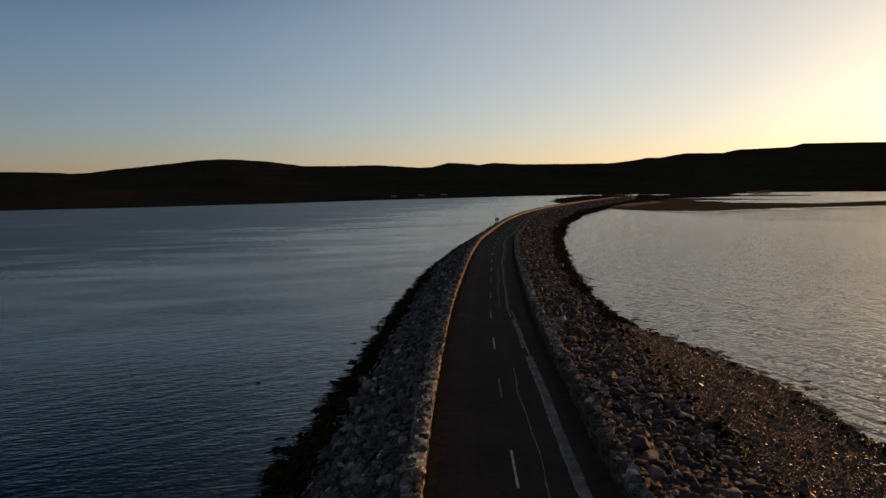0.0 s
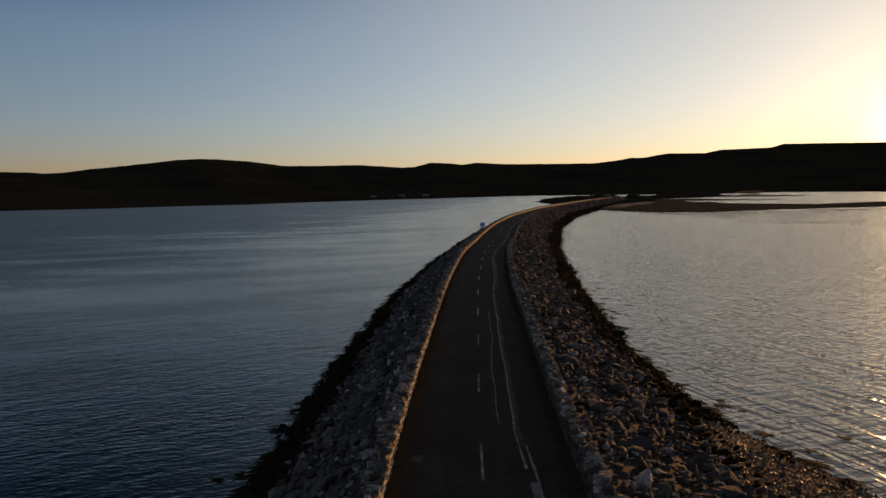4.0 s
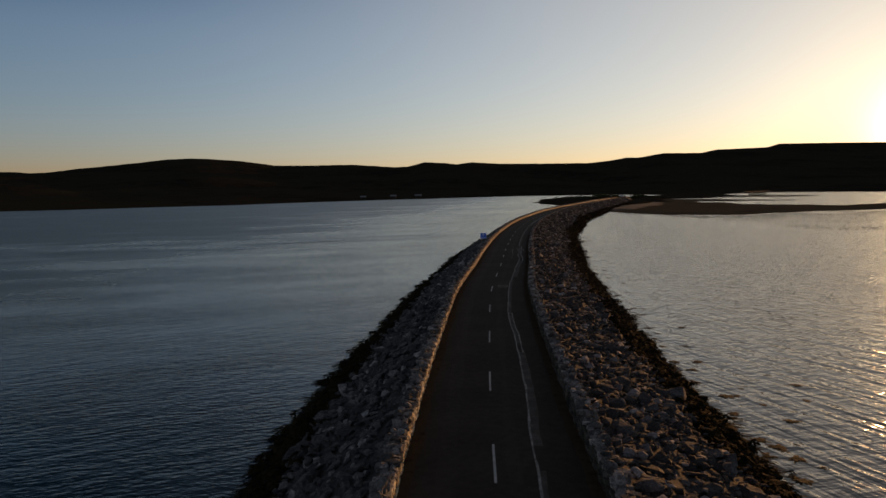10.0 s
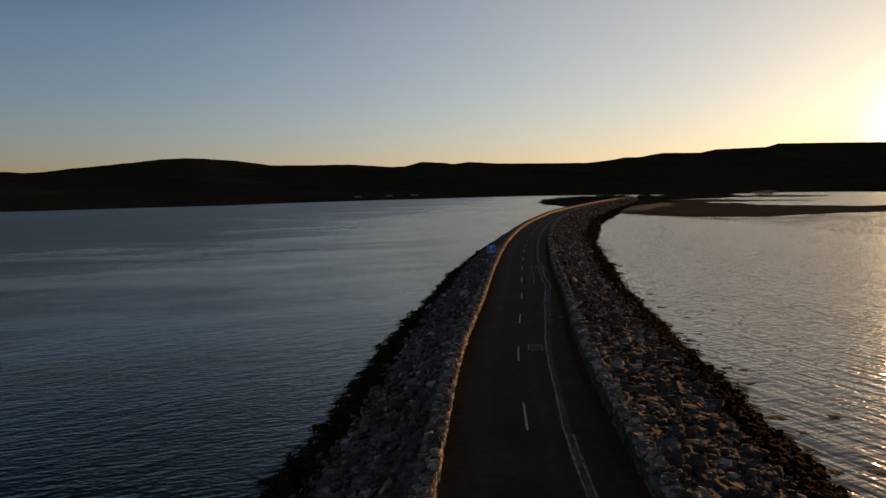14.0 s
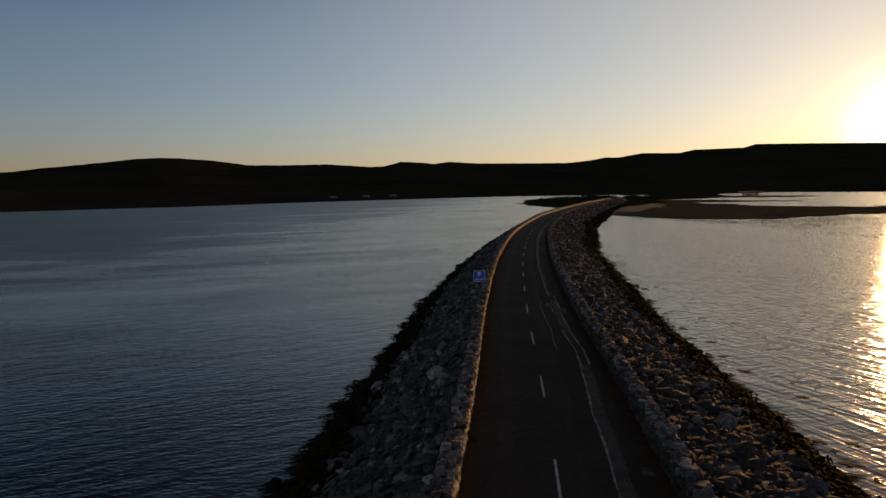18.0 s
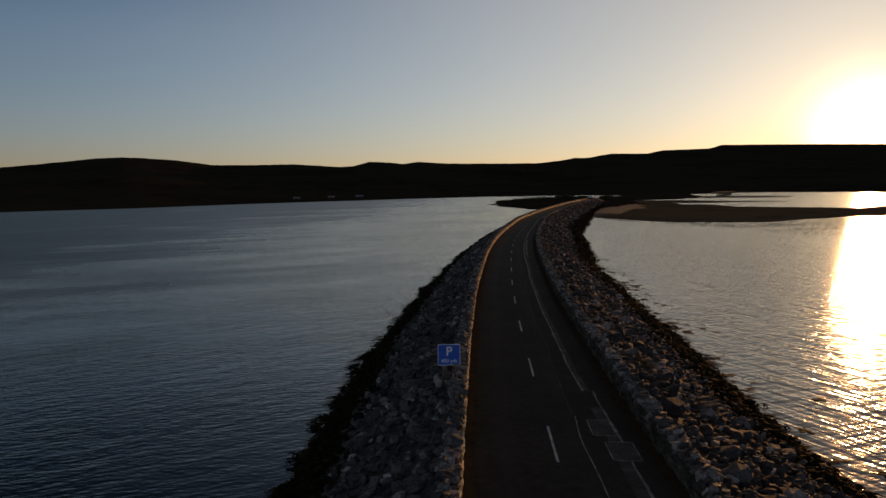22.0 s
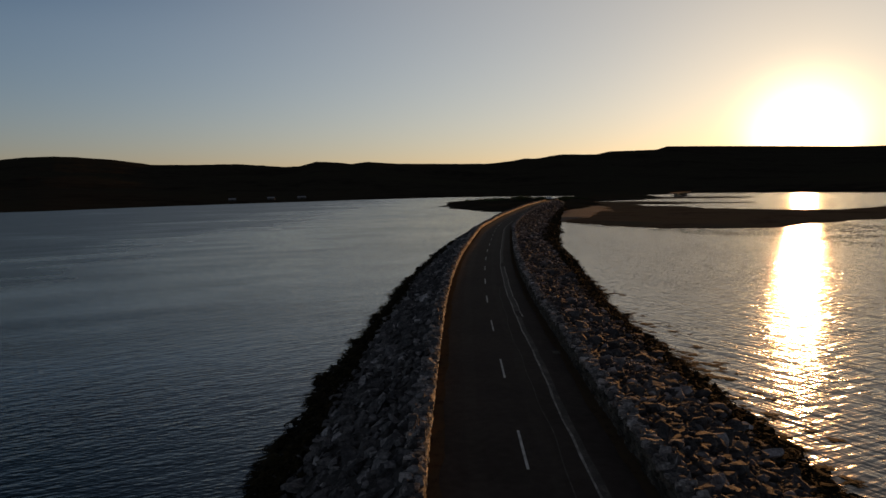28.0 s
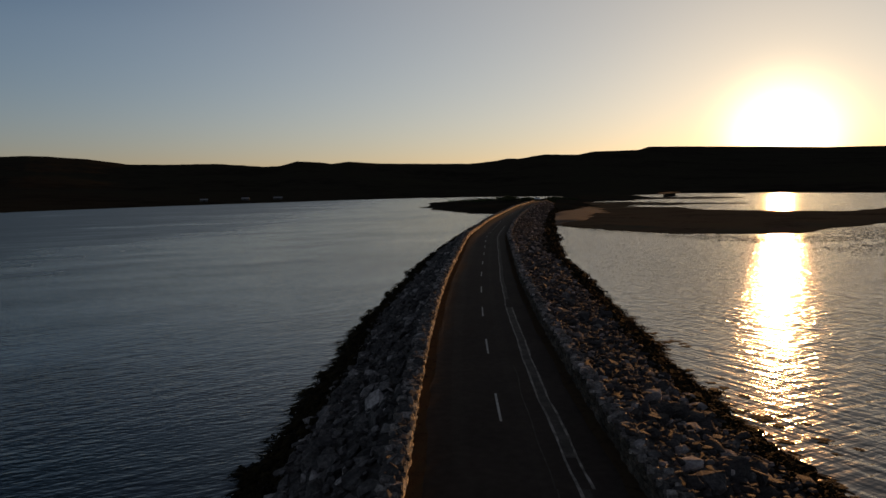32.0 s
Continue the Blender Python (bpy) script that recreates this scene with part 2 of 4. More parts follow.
# the other parapet's stone, darkened to stand for the shade on it
M_SHADESTONE = material("shaded_wall_stone", [(0.03, 0.028, 0.023), (0.06, 0.055, 0.046), (0.12, 0.11, 0.094)], 1.7, 0.85, 0.1, 0.5, 20, island=0.4)
M_SHADEPIECE = material("shaded_wall_piece", [(0.03, 0.028, 0.023), (0.06, 0.055, 0.046), (0.12, 0.11, 0.094)], 1.7, 0.85, 0.1, 0.5, 20, random_ob=0.4)
M_COPING = material("coping_stone", [(0.05, 0.047, 0.045), (0.135, 0.126, 0.12), (0.31, 0.29, 0.275)], 1.4, 0.65, 0.12, 0.5, 16, island=0.6, spec=0.05)
M_BANK = material("bank_rubble", [(0.03, 0.03, 0.03), (0.08, 0.075, 0.07)], 1.5, 0.9, 0.05, 0.8, 9)
M_ASPHALT = material("worn_asphalt", [(0.034, 0.026, 0.022), (0.045, 0.035, 0.03), (0.058, 0.046, 0.039)], 0.35, 0.86, 0.1, 0.25, 60, spec=0.03)
M_PATCH = material("trench_patch", [(0.046, 0.039, 0.035), (0.066, 0.058, 0.052), (0.12, 0.108, 0.098)], 1.6, 0.8, 0.1, 0.25, 50)
M_PALE = material("pale_patch", [(0.08, 0.074, 0.068), (0.15, 0.142, 0.132), (0.28, 0.268, 0.25)], 1.6, 0.75, 0.1, 0.3, 50)
M_SEAL = material("pale_joint", [(0.07, 0.066, 0.06), (0.2, 0.19, 0.178), (0.4, 0.385, 0.36)], 2.4, 0.75, 0.1, 0.2, 30)
M_PAINT = material("worn_white_paint", [(0.2, 0.2, 0.195), (0.6, 0.6, 0.58)], 4.0, 0.6, 0.1, 0.2, 40)
M_VERGE = material("gritty_verge", [(0.035, 0.025, 0.018), (0.075, 0.052, 0.034), (0.06, 0.047, 0.027)], 2.2, 0.95, 0.05, 0.8, 25, spec=0.0)
M_WEED = material("bladder_wrack", [(0.006, 0.0055, 0.0035), (0.016, 0.013, 0.007), (0.036, 0.027, 0.012)], 2.0, 0.9, 0.05, 0.6, 20, island=0.4, spec=0.02)
M_OLIVE = material("floating_wrack", [(0.01, 0.008, 0.004), (0.024, 0.018, 0.008), (0.055, 0.041, 0.015)], 2.0, 0.8, 0.1, 0.4, 20, island=0.5, spec=0.05)
M_PEBBLE = material("wet_pebbles", [(0.045, 0.037, 0.026), (0.1, 0.083, 0.058), (0.19, 0.16, 0.115)], 1.2, 0.5, 0.15, 0.3, 25, island=0.5, spec=0.2)
M_MUD = material("tidal_mud", [(0.06, 0.045, 0.03), (0.11, 0.083, 0.056), (0.1, 0.085, 0.05)], 0.06, 0.6, 0.15, 0.5, 2.0, spec=0.0)
M_MOOR = material("moorland", [(0.02, 0.017, 0.013), (0.034, 0.029, 0.021), (0.034, 0.033, 0.021)], 0.004, 0.95, 0.05, 0.6, 0.05, detail=9.0, spec=0.0)
M_BUSH = material("gorse_leaf", [(0.02, 0.028, 0.012), (0.05, 0.06, 0.025)], 1.2, 0.8, 0.1, 0.2, 10, island=0.3)
M_CONCRETE = material("bridge_concrete", [(0.03, 0.028, 0.026), (0.055, 0.052, 0.047)], 0.3, 0.85, 0.1, 0.3, 3.0)
M_STEEL = material("galvanised_steel", [(0.1, 0.1, 0.1), (0.17, 0.17, 0.17)], 6.0, 0.6, 0.1, 0.1, 60, metal=0.6)
M_BLUE = material("blue_sign_face", [(0.014, 0.11, 0.56), (0.02, 0.13, 0.62)], 3.0, 0.45, 0.08, 0.05, 40, spec=0.5)
M_WHITE = material("white_sign_face", [(0.84, 0.85, 0.86), (0.9, 0.91, 0.92)], 4.0, 0.45, 0.08, 0.05, 40, spec=0.5)


# ---- mesh helpers ----
def mesh_from(name, verts, faces, mat, smooth=False):
    me = bpy.data.meshes.new(name)
    verts = np.asarray(verts, dtype=np.float32)
    if isinstance(faces, np.ndarray):
        n, k = faces.shape
        me.vertices.add(len(verts))
        me.vertices.foreach_set("co", verts.ravel())
        me.loops.add(n * k)
        me.loops.foreach_set("vertex_index", faces.astype(np.int32).ravel())
        me.polygons.add(n)
        me.polygons.foreach_set("loop_start", np.arange(0, n * k, k, dtype=np.int32))
        me.update(calc_edges=True)
        me.validate()
    else:
        me.from_pydata([tuple(v) for v in verts], [], faces)
    me.materials.append(mat)
    me.polygons.foreach_set("use_smooth", [smooth] * len(me.polygons))
    return me


def part(name, bm, mat, parent=None, label="", smooth=False):
    """Links a bmesh (or a ready mesh) as one mesh object under a thing or a part."""
    if isinstance(bm, bmesh.types.BMesh):
        me = bpy.data.meshes.new(name)
        bm.to_mesh(me)
        bm.free()
        me.materials.append(mat)
        if smooth:
            me.polygons.foreach_set("use_smooth", [True] * len(me.polygons))
    else:
        me = bm
    ob = new(name, me)
    ob.parent = parent
    if label:
        ob["label"] = label
    return ob


def box(bm, x0, y0, z0, x1, y1, z1, bevel=0.0):
    r = bmesh.ops.create_cube(bm, size=1.0, matrix=Matrix.Translation(((x0 + x1) / 2, (y0 + y1) / 2, (z0 + z1) / 2)) @ Matrix.Diagonal((x1 - x0, y1 - y0, z1 - z0, 1)))
    if bevel:
        es = list({e for v in r["verts"] for e in v.link_edges})
        bmesh.ops.bevel(bm, geom=es, offset=bevel, segments=2, affect="EDGES", profile=0.6)
    return bm


# ---- plan: the causeway's centre line, by distance along it ----
ROAD_Z = 3.6
_px = np.array([1.75, 2.2, 2.5, 2.95, 3.45, 6.0, 6.8, 7.7, 9.6, 12.8, 14.2, 15.6, 18.6, 21.5, 27.2, 31.2, 35.8, 49.0, 66.7, 102.0, 138.0])
_py = np.array([0, 20.8, 30.4, 40.2, 50.5, 84.3, 93.5, 102.1, 120, 138.6, 148, 156.9, 174.5, 190.2, 217.3, 234, 251.4, 297, 346.8, 437, 520])


def _centre_x(y):
    """Through the plan's points, straight before and after them, eased over some 25 m."""
    x = np.interp(y, _py, _px)
    x = np.where(y < 0, _px[0] + 0.018 * y, x)
    x = np.where(y > 520, _px[-1] + 0.43 * (y - 520), x)
    w = np.hanning(251)
    pad = np.concatenate([np.full(125, x[0]), x, np.full(125, x[-1])])
    return np.convolve(pad, w / w.sum(), "valid")


_ys = np.linspace(-420, 760, 11801)
_xs = _centre_x(_ys)
_ss = np.concatenate([[0], np.cumsum(np.hypot(np.diff(_xs), np.diff(_ys)))])
_ss -= np.interp(0, _ys, _ss)
_tx, _ty = np.gradient(_xs, _ss), np.gradient(_ys, _ss)


def along(s, off=0.0, z=0.0):
    """The place at s metres along the road and off metres to the right of its middle; arrays or numbers."""
    s, off, z = np.broadcast_arrays(np.asarray(s, float), np.asarray(off, float), np.asarray(z, float))
    x, y = np.interp(s, _ss, _xs), np.interp(s, _ss, _ys)
    tx, ty = np.interp(s, _ss, _tx), np.interp(s, _ss, _ty)
    return np.stack([x + ty * off, y - tx * off, z], -1)


def heading(s):
    return np.arctan2(np.interp(s, _ss, _ty), np.interp(s, _ss, _tx))


S0, S1 = -200.0, 560.0
WALL_L, WALL_R, WALL_W = -2.9, 3.0, 0.5
WALL_TALL = {-1: 0.6, 1: 0.7}


def wall_l(s):
    """The left parapet's foot: the road narrows a little about its middle."""
    return WALL_L + np.interp(np.asarray(s, float), [62, 86, 112, 130, 148, 170], [0.0, 0.1, 0.14, 0.13, 0.08, 0.06])


def wall_r(s):
    return WALL_R + 0 * np.asarray(s, float)


def wob(s, seed, scale=9.0):
    """Gentle random wander along the road."""
    s = np.asarray(s, float)
    return (np.sin(s / scale + seed) + 0.6 * np.sin(s / scale * 2.37 + seed * 2.1) + 0.4 * np.sin(s / scale * 5.1 + seed * 3.7)) / 2


def shore(s, side):
    """The water's edge, metres from the road's middle."""
    s = np.asarray(s, float)
    if side < 0:
        return -(9.75 + 0.4 * wob(s, 1.3, 14) + 0.4 * np.exp(-((s - 142) / 14) ** 2) - 0.12 / (1 + np.exp(-(s - 190) / 15)) - 0.4 / (1 + np.exp(-(s - 262) / 12)))
    return 11.9 + 0.45 * wob(s, 4.1, 12) + 6.6 / (1 + np.exp((s - 55) / 4.5))


def bank_z(s, off, side):
    """Height of the bank's core: down from the wall's back to below the water."""
    a = np.abs(off)
    top, toe = np.where(side < 0, -wall_l(s) + 0.5, 3.45), np.minimum(np.abs(shore(s, side)), 12.3 + 0 * np.asarray(s, float))
    f = (a - top) / (toe - top)
    z = (ROAD_Z + (0.4 if side < 0 else 0.46)) * (1 - f)
    if side > 0:
        wide = np.abs(shore(s, side)) - toe
        beach = 1.05 * (1 - np.clip((a - 9.6) / (np.maximum(wide, 0.01) + toe - 9.6), 0, 2))
        z = np.where(wide > 0.8, np.maximum(z, np.where(a > 9, beach, -9)), z)
    return np.maximum(z, -1.4)


def ribbon(name, mat, s_list, offs, zfun, parent=None, smooth=True):
    """A strip along the road through the given offsets (numbers or functions of s)."""
    s = np.asarray(s_list, float)
    cols = []
    for o in offs:
        ov = o(s) if callable(o) else np.full_like(s, o)
        cols.append(along(s, ov, zfun(s, ov)))
    v = np.stack(cols, 1).reshape(-1, 3)
    n, k = len(s), len(offs)
    i = np.arange(n - 1)[:, None] * k + np.arange(k - 1)[None, :]
    f = np.stack([i, i + 1, i + k + 1, i + k], -1).reshape(-1, 4)
    return part(name, mesh_from(name, v, f, mat, smooth), mat, parent)


# ---- water, ground ----
def big_water():
    r = 5600.0
    me = mesh_from("water", [(-r, -r, 0), (r, -r, 0), (r, r, 0), (-r, r, 0)], [(0, 1, 2, 3)], M_WATER)
    tagged(new("water", me), "rippled blue-grey tidal water at sunset", "water", kind="structure")


big_water()

HUB = Vector((16.5, 177.0, 11.3))
RIDGE = [(-180, 1.2), (-120, 1.5), (-75, 1.8), (-45, 1.5), (-34.5, 1.62), (-31.3, 1.57), (-30.4, 1.48), (-29, 1.57), (-27.2, 1.83), (-25, 2.05), (-22.2, 2.37), (-20.9, 2.54), (-19, 2.64), (-17.7, 2.6), (-15.1, 2.42), (-12.4, 2.05), (-9.5, 2.04), (-6.1, 2.1), (-2.6, 1.86), (-1.3, 1.9), (0.1, 2.26), (1.9, 2.19), (2.9, 2.05), (4.3, 2.22), (6.6, 2.04), (14.1, 1.93), (16, 2.09), (17.4, 2.32), (18.3, 2.28), (20.2, 2.59), (23.1, 2.52), (24.2, 2.74), (27.8, 2.78), (28.6, 3.02), (32, 2.93), (37.4, 2.74), (41, 2.56), (50, 2.4), (75, 1.8), (120, 1.3), (180, 1.2)]
SHORE = [(-180, 420), (-150, 500), (-100, 430), (-70, 450), (-46, 480), (-34.5, 463), (-20, 490), (-11, 560), (-1, 645), (10, 780), (18, 800), (21.5, 765), (26, 765), (29, 860), (31, 930), (38, 900), (44, 840), (60, 800), (100, 700), (150, 500), (180, 420)]


def far_land():
    az = np.concatenate([np.linspace(-180, -62, 60)[:-1], np.linspace(-62, 62, 620), np.linspace(62, 180, 60)[1:]])
    ra, re = np.array(RIDGE).T
    sa, sr = np.array(SHORE).T
    el = np.interp(az, ra, re)
    shore_r = np.interp(az, sa, sr)
    ridge_r = 2700 - 700 * np.exp(-((az - 4) / 9.0) ** 2) + 500 * np.exp(-((az + 19) / 8.0) ** 2) + 3000 * np.exp(-((az - 41) / 15.0) ** 2)
    f = np.concatenate([[-0.02, 0.0, 0.004, 0.012], np.linspace(0.03, 1.0, 44), [1.06, 1.15, 1.3, 1.5]])
    rows = []
    for fi in f:
        r = shore_r + (ridge_r - shore_r) * fi
        a = np.radians(az)
        top = HUB.z + np.tan(np.radians(el)) * ridge_r
        x, y = HUB.x + np.sin(a) * r, HUB.y + np.cos(a) * r
        rough = np.array([noise.fractal(Vector((px * 0.0035, py * 0.0035, 0.0)), 0.9, 2.1, 6) for px, py in zip(x, y)])
        fine = np.array([noise.fractal(Vector((px * 0.02, py * 0.02, 5.0)), 0.8, 2.1, 3) for px, py in zip(x, y)])
        c = min(max(fi, 0), 1)
        prof = 0.10 * c ** 0.5 + 0.62 * c ** 1.15 + 0.28 * c ** 2.6
        z = top * prof + rough * 34 * c * (1 - c) + (fine * 0.9 * c * c if fi <= 1 else 0)
        if fi > 1:
            z = top * (1 - 0.9 * (fi - 1)) - 2
        if fi <= 0.012:
            z = np.full_like(x, fi * 120) + fine * 0.35 * (fi > 0)
        rows.append(np.stack([x, y, z], -1))
    v = np.stack(rows, 0)
    n, k = v.shape[:2]
    i = np.arange(n - 1)[:, None] * k + np.arange(k - 1)[None, :]
    q = np.stack([i, i + 1, i + k + 1, i + k], -1).reshape(-1, 4)[:, ::-1]
    ob = new("ground", mesh_from("ground", v.reshape(-1, 3), q, M_MOOR, True))
    tagged(ob, "dark heather moorland hills rising from the far shore", "hills", kind="structure")


far_land()


def flat(name, outline, height, mat, label, step=3.0, rough=0.25, bump=None, seed=0.0, soft=14.0):
    """A low bank of mud or turf inside an outline on the plan; it sinks under the water towards its ragged edge."""
    o = np.array(outline, float)
    lo, hi = o.min(0) - 12, o.max(0) + 12
    xs, ys = np.arange(lo[0], hi[0], step), np.arange(lo[1], hi[1], step)
    gx, gy = np.meshgrid(xs, ys)
    p = np.stack([gx.ravel(), gy.ravel()], -1)
    inside = np.zeros(len(p), bool)
    dist = np.full(len(p), 1e9)
    for a, b in zip(o, np.roll(o, -1, 0)):
        d = b - a
        t = np.clip(((p - a) @ d) / (d @ d), 0, 1)
        dist = np.minimum(dist, np.hypot(*(p - a - t[:, None] * d).T))
        cross = ((a[1] > p[:, 1]) != (b[1] > p[:, 1])) & (p[:, 0] < (b[0] - a[0]) * (p[:, 1] - a[1]) / (b[1] - a[1] + 1e-9) + a[0])
        inside ^= cross
    sd = np.where(inside, dist, -dist)
    nz = np.array([noise.fractal(Vector((q[0] * 0.035, q[1] * 0.035, seed)), 0.8, 2.1, 5) for q in p])
    sd = sd + nz * 7
    z = height * np.clip(sd / soft, -1, 1) + nz * rough * np.clip(sd / soft, 0, 1)
    if bump:
        z = z + bump(p[:, 0], p[:, 1]) * np.clip(sd / soft, 0, 1)
    z = np.where(sd < 0, np.minimum(z, sd * 0.03), z)
    v = np.stack([p[:, 0], p[:, 1], z], -1)
    n, k = len(ys), len(xs)
    i = np.arange(n - 1)[:, None] * k + np.arange(k - 1)[None, :]
    q = np.stack([i, i + 1, i + k + 1, i + k], -1).reshape(-1, 4)
    keep = (v[q][:, :, 2] > -0.4).any(1)
    ob = new(name, mesh_from(name, v, q[keep], mat, True))
    return tagged(ob, label, "land", kind="structure")


def mound(cx, cy, r, h):
    return lambda x, y: h * np.exp(-((x - cx) ** 2 + (y - cy) ** 2) / (r * r))


def sum_of(*fs):
    return lambda x, y: sum(f(x, y) for f in fs)


flat("island", [(87, 570), (92, 500), (97, 462), (118, 452), (140, 470), (180, 540), (210, 640), (200, 700), (150, 715), (112, 670)], 1.4, M_MOOR,
     "low dark turf island where the causeway lands", 3.0, 0.5, sum_of(mound(125, 600, 30, 1.2), mound(150, 605, 30, 1.4), mound(185, 610, 34, 0.8), mound(136, 520, 24, 1.2)), 3.0)
flat("mudflat", [(90, 394), (99, 358), (107, 335), (127, 326), (162, 347), (205, 362), (275, 367), (345, 405), (320, 470), (246, 436), (228, 420), (196, 468), (205, 505), (170, 520), (130, 462), (104, 440)], 0.45, M_MUD,
     "dark bare mudflat showing at low tide", 2.5, 0.25, None, 7.0)
flat("mudflat", [(160, 500), (190, 520), (203, 547), (240, 537), (272, 541), (256, 562), (232, 612), (205, 640), (170, 580)], 0.5, M_MUD, "narrow dark mud spit beyond the first mudflat", 3.0, 0.25, None, 11.0, 8.0)
flat("mudflat", [(225, 640), (262, 690), (309, 674), (345, 668), (380, 688), (372, 715), (345, 735), (310, 745), (280, 750)], 0.5, M_MUD, "farthest dark mud spit below the bridge", 3.0, 0.25, None, 13.0, 8.0)
flat("point", [(190, 620), (250, 650), (312, 712), (345, 800), (352, 900), (345, 990), (300, 990), (290, 880), (250, 760), (195, 700)], 1.6, M_MOOR,
     "dark grassy point running to the far shore", 4.0, 0.6, None, 15.0)

M_WETMUD = material("wet_sand", [(0.022, 0.022, 0.0235), (0.042, 0.042, 0.045)], 0.15, 0.75, 0.1, 0.4, 2.5, spec=0.03)
flat("wet_flat", [(94, 384), (107, 393), (126, 420), (146, 452), (166, 508), (150, 530), (130, 482), (108, 432), (97, 405)], 0.8, M_WETMUD, "dull wet sand beside the causeway at low tide", 2.5, 0.05, None, 19.0, 7.0)

# ---- causeway structure ----
NEAR = np.concatenate([np.arange(S0, 0, 6.0), np.arange(0, 300, 1.5), np.arange(300, S1, 4.0)])
road = ribbon("road", M_ASPHALT, NEAR, [WALL_L - 0.3, -1.4, 0.0, 1.4, WALL_R + 0.3], lambda s, o: ROAD_Z + 0.05 - 0.0045 * o * o)
tagged(road, "dark worn asphalt causeway road with patched trenches", "road", kind="structure")


def bank(side, name, label):
    k = 16
    offs = []
    for j in range(k + 1):
        f = j / k
        offs.append(lambda s, f=f: side * (3.2 + (np.abs(shore(s, side)) + 3.0 - 3.2) * f))
    ob = ribbon(name, M_BANK, NEAR, offs if side > 0 else offs[::-1], lambda s, o: bank_z(s, o, side))
    return tagged(ob, label, "embankment", kind="structure")


bank_1 = bank(-1, "bank_1", "steep bank of grey armour rock above the open water")
bank_2 = bank(1, "bank_2", "bank of brownish-grey armour rock, darkened for shade, above the sunlit lagoon")

# ---- rocks ----
def rock_templates(count, points, flat_range, seed):
    rnd = random.Random(seed)
    out = []
    for _ in range(count):
        bm = bmesh.new()
        sx, sy, sz = 1.0, rnd.uniform(0.55, 0.95), rnd.uniform(*flat_range)
        for _ in range(points):
            d = Vector((rnd.gauss(0, 1), rnd.gauss(0, 1), rnd.gauss(0, 1))).normalized()
            d = Vector([math.copysign(abs(c) ** 0.7, c) for c in d]) * rnd.uniform(0.82, 1.05)
            bm.verts.new((d.x * sx, d.y * sy, d.z * sz))
        r = bmesh.ops.convex_hull(bm, input=bm.verts)
        bmesh.ops.delete(bm, geom=[v for v in bm.verts if not v.link_faces], context="VERTS")
        bmesh.ops.triangulate(bm, faces=bm.faces)
        bm.verts.ensure_lookup_table()
        bm.verts.index_update()
        v = np.array([tuple(x.co) for x in bm.verts])
        f = np.array([[x.index for x in fa.verts] for fa in bm.faces])
        out.append((v, f))
        bm.free()
    return out


ROCKS = rock_templates(26, 18, (0.16, 0.42), 5) + rock_templates(16, 24, (0.38, 0.65), 6)
PEBBLES = rock_templates(10, 8, (0.4, 0.7), 9)


def rotations(rng, n, tilt):
    """n random turns: any heading, leaning by up to about tilt radians."""
    a, b, c = rng.uniform(0, 2 * np.pi, n), rng.normal(0, tilt, n), rng.normal(0, tilt, n)
    ca, sa, cb, sb, cc, sc = np.cos(a), np.sin(a), np.cos(b), np.sin(b), np.cos(c), np.sin(c)
    z = np.zeros(n)
    o = np.ones(n)
    rz = np.stack([np.stack([ca, -sa, z], -1), np.stack([sa, ca, z], -1), np.stack([z, z, o], -1)], 1)
    rx = np.stack([np.stack([o, z, z], -1), np.stack([z, cb, -sb], -1), np.stack([z, sb, cb], -1)], 1)
    ry = np.stack([np.stack([cc, z, sc], -1), np.stack([z, o, z], -1), np.stack([-sc, z, cc], -1)], 1)
    return rx @ ry @ rz


def scatter_mesh(name, templates, place, size, rot, mat, rng, smooth=False):
    """One mesh of many pieces: each a template, turned, sized and placed."""
    which = rng.integers(0, len(templates), len(place))
    vs, fs, base = [], [], 0
    for k, (v, f) in enumerate(templates):
        m = which == k
        if not m.any():
            continue
        pts = np.einsum("nij,vj->nvi", rot[m], v) * size[m][:, None, None] + place[m][:, None, :]
        idx = f[None] + (np.arange(m.sum()) * len(v))[:, None, None] + base
        vs.append(pts.reshape(-1, 3))
        fs.append(idx.reshape(-1, f.shape[1]))
        base += m.sum() * len(v)
    return mesh_from(name, np.concatenate(vs), np.concatenate(fs), mat, smooth)


def lay_points(rng, s0, s1, a0, a1, spacing):
    """Jittered grid of s and distance from the middle."""
    s, a = np.meshgrid(np.arange(s0, s1, spacing), np.arange(a0, a1, spacing))
    s = s + (np.arange(s.shape[0]) % 2)[:, None] * spacing / 2
    s, a = s.ravel() + rng.uniform(-0.35, 0.35, s.size) * spacing, a.ravel() + rng.uniform(-0.35, 0.35, s.size) * spacing
    return s, a


WEED_TOP = {-1: 1.3, 1: 1.25}


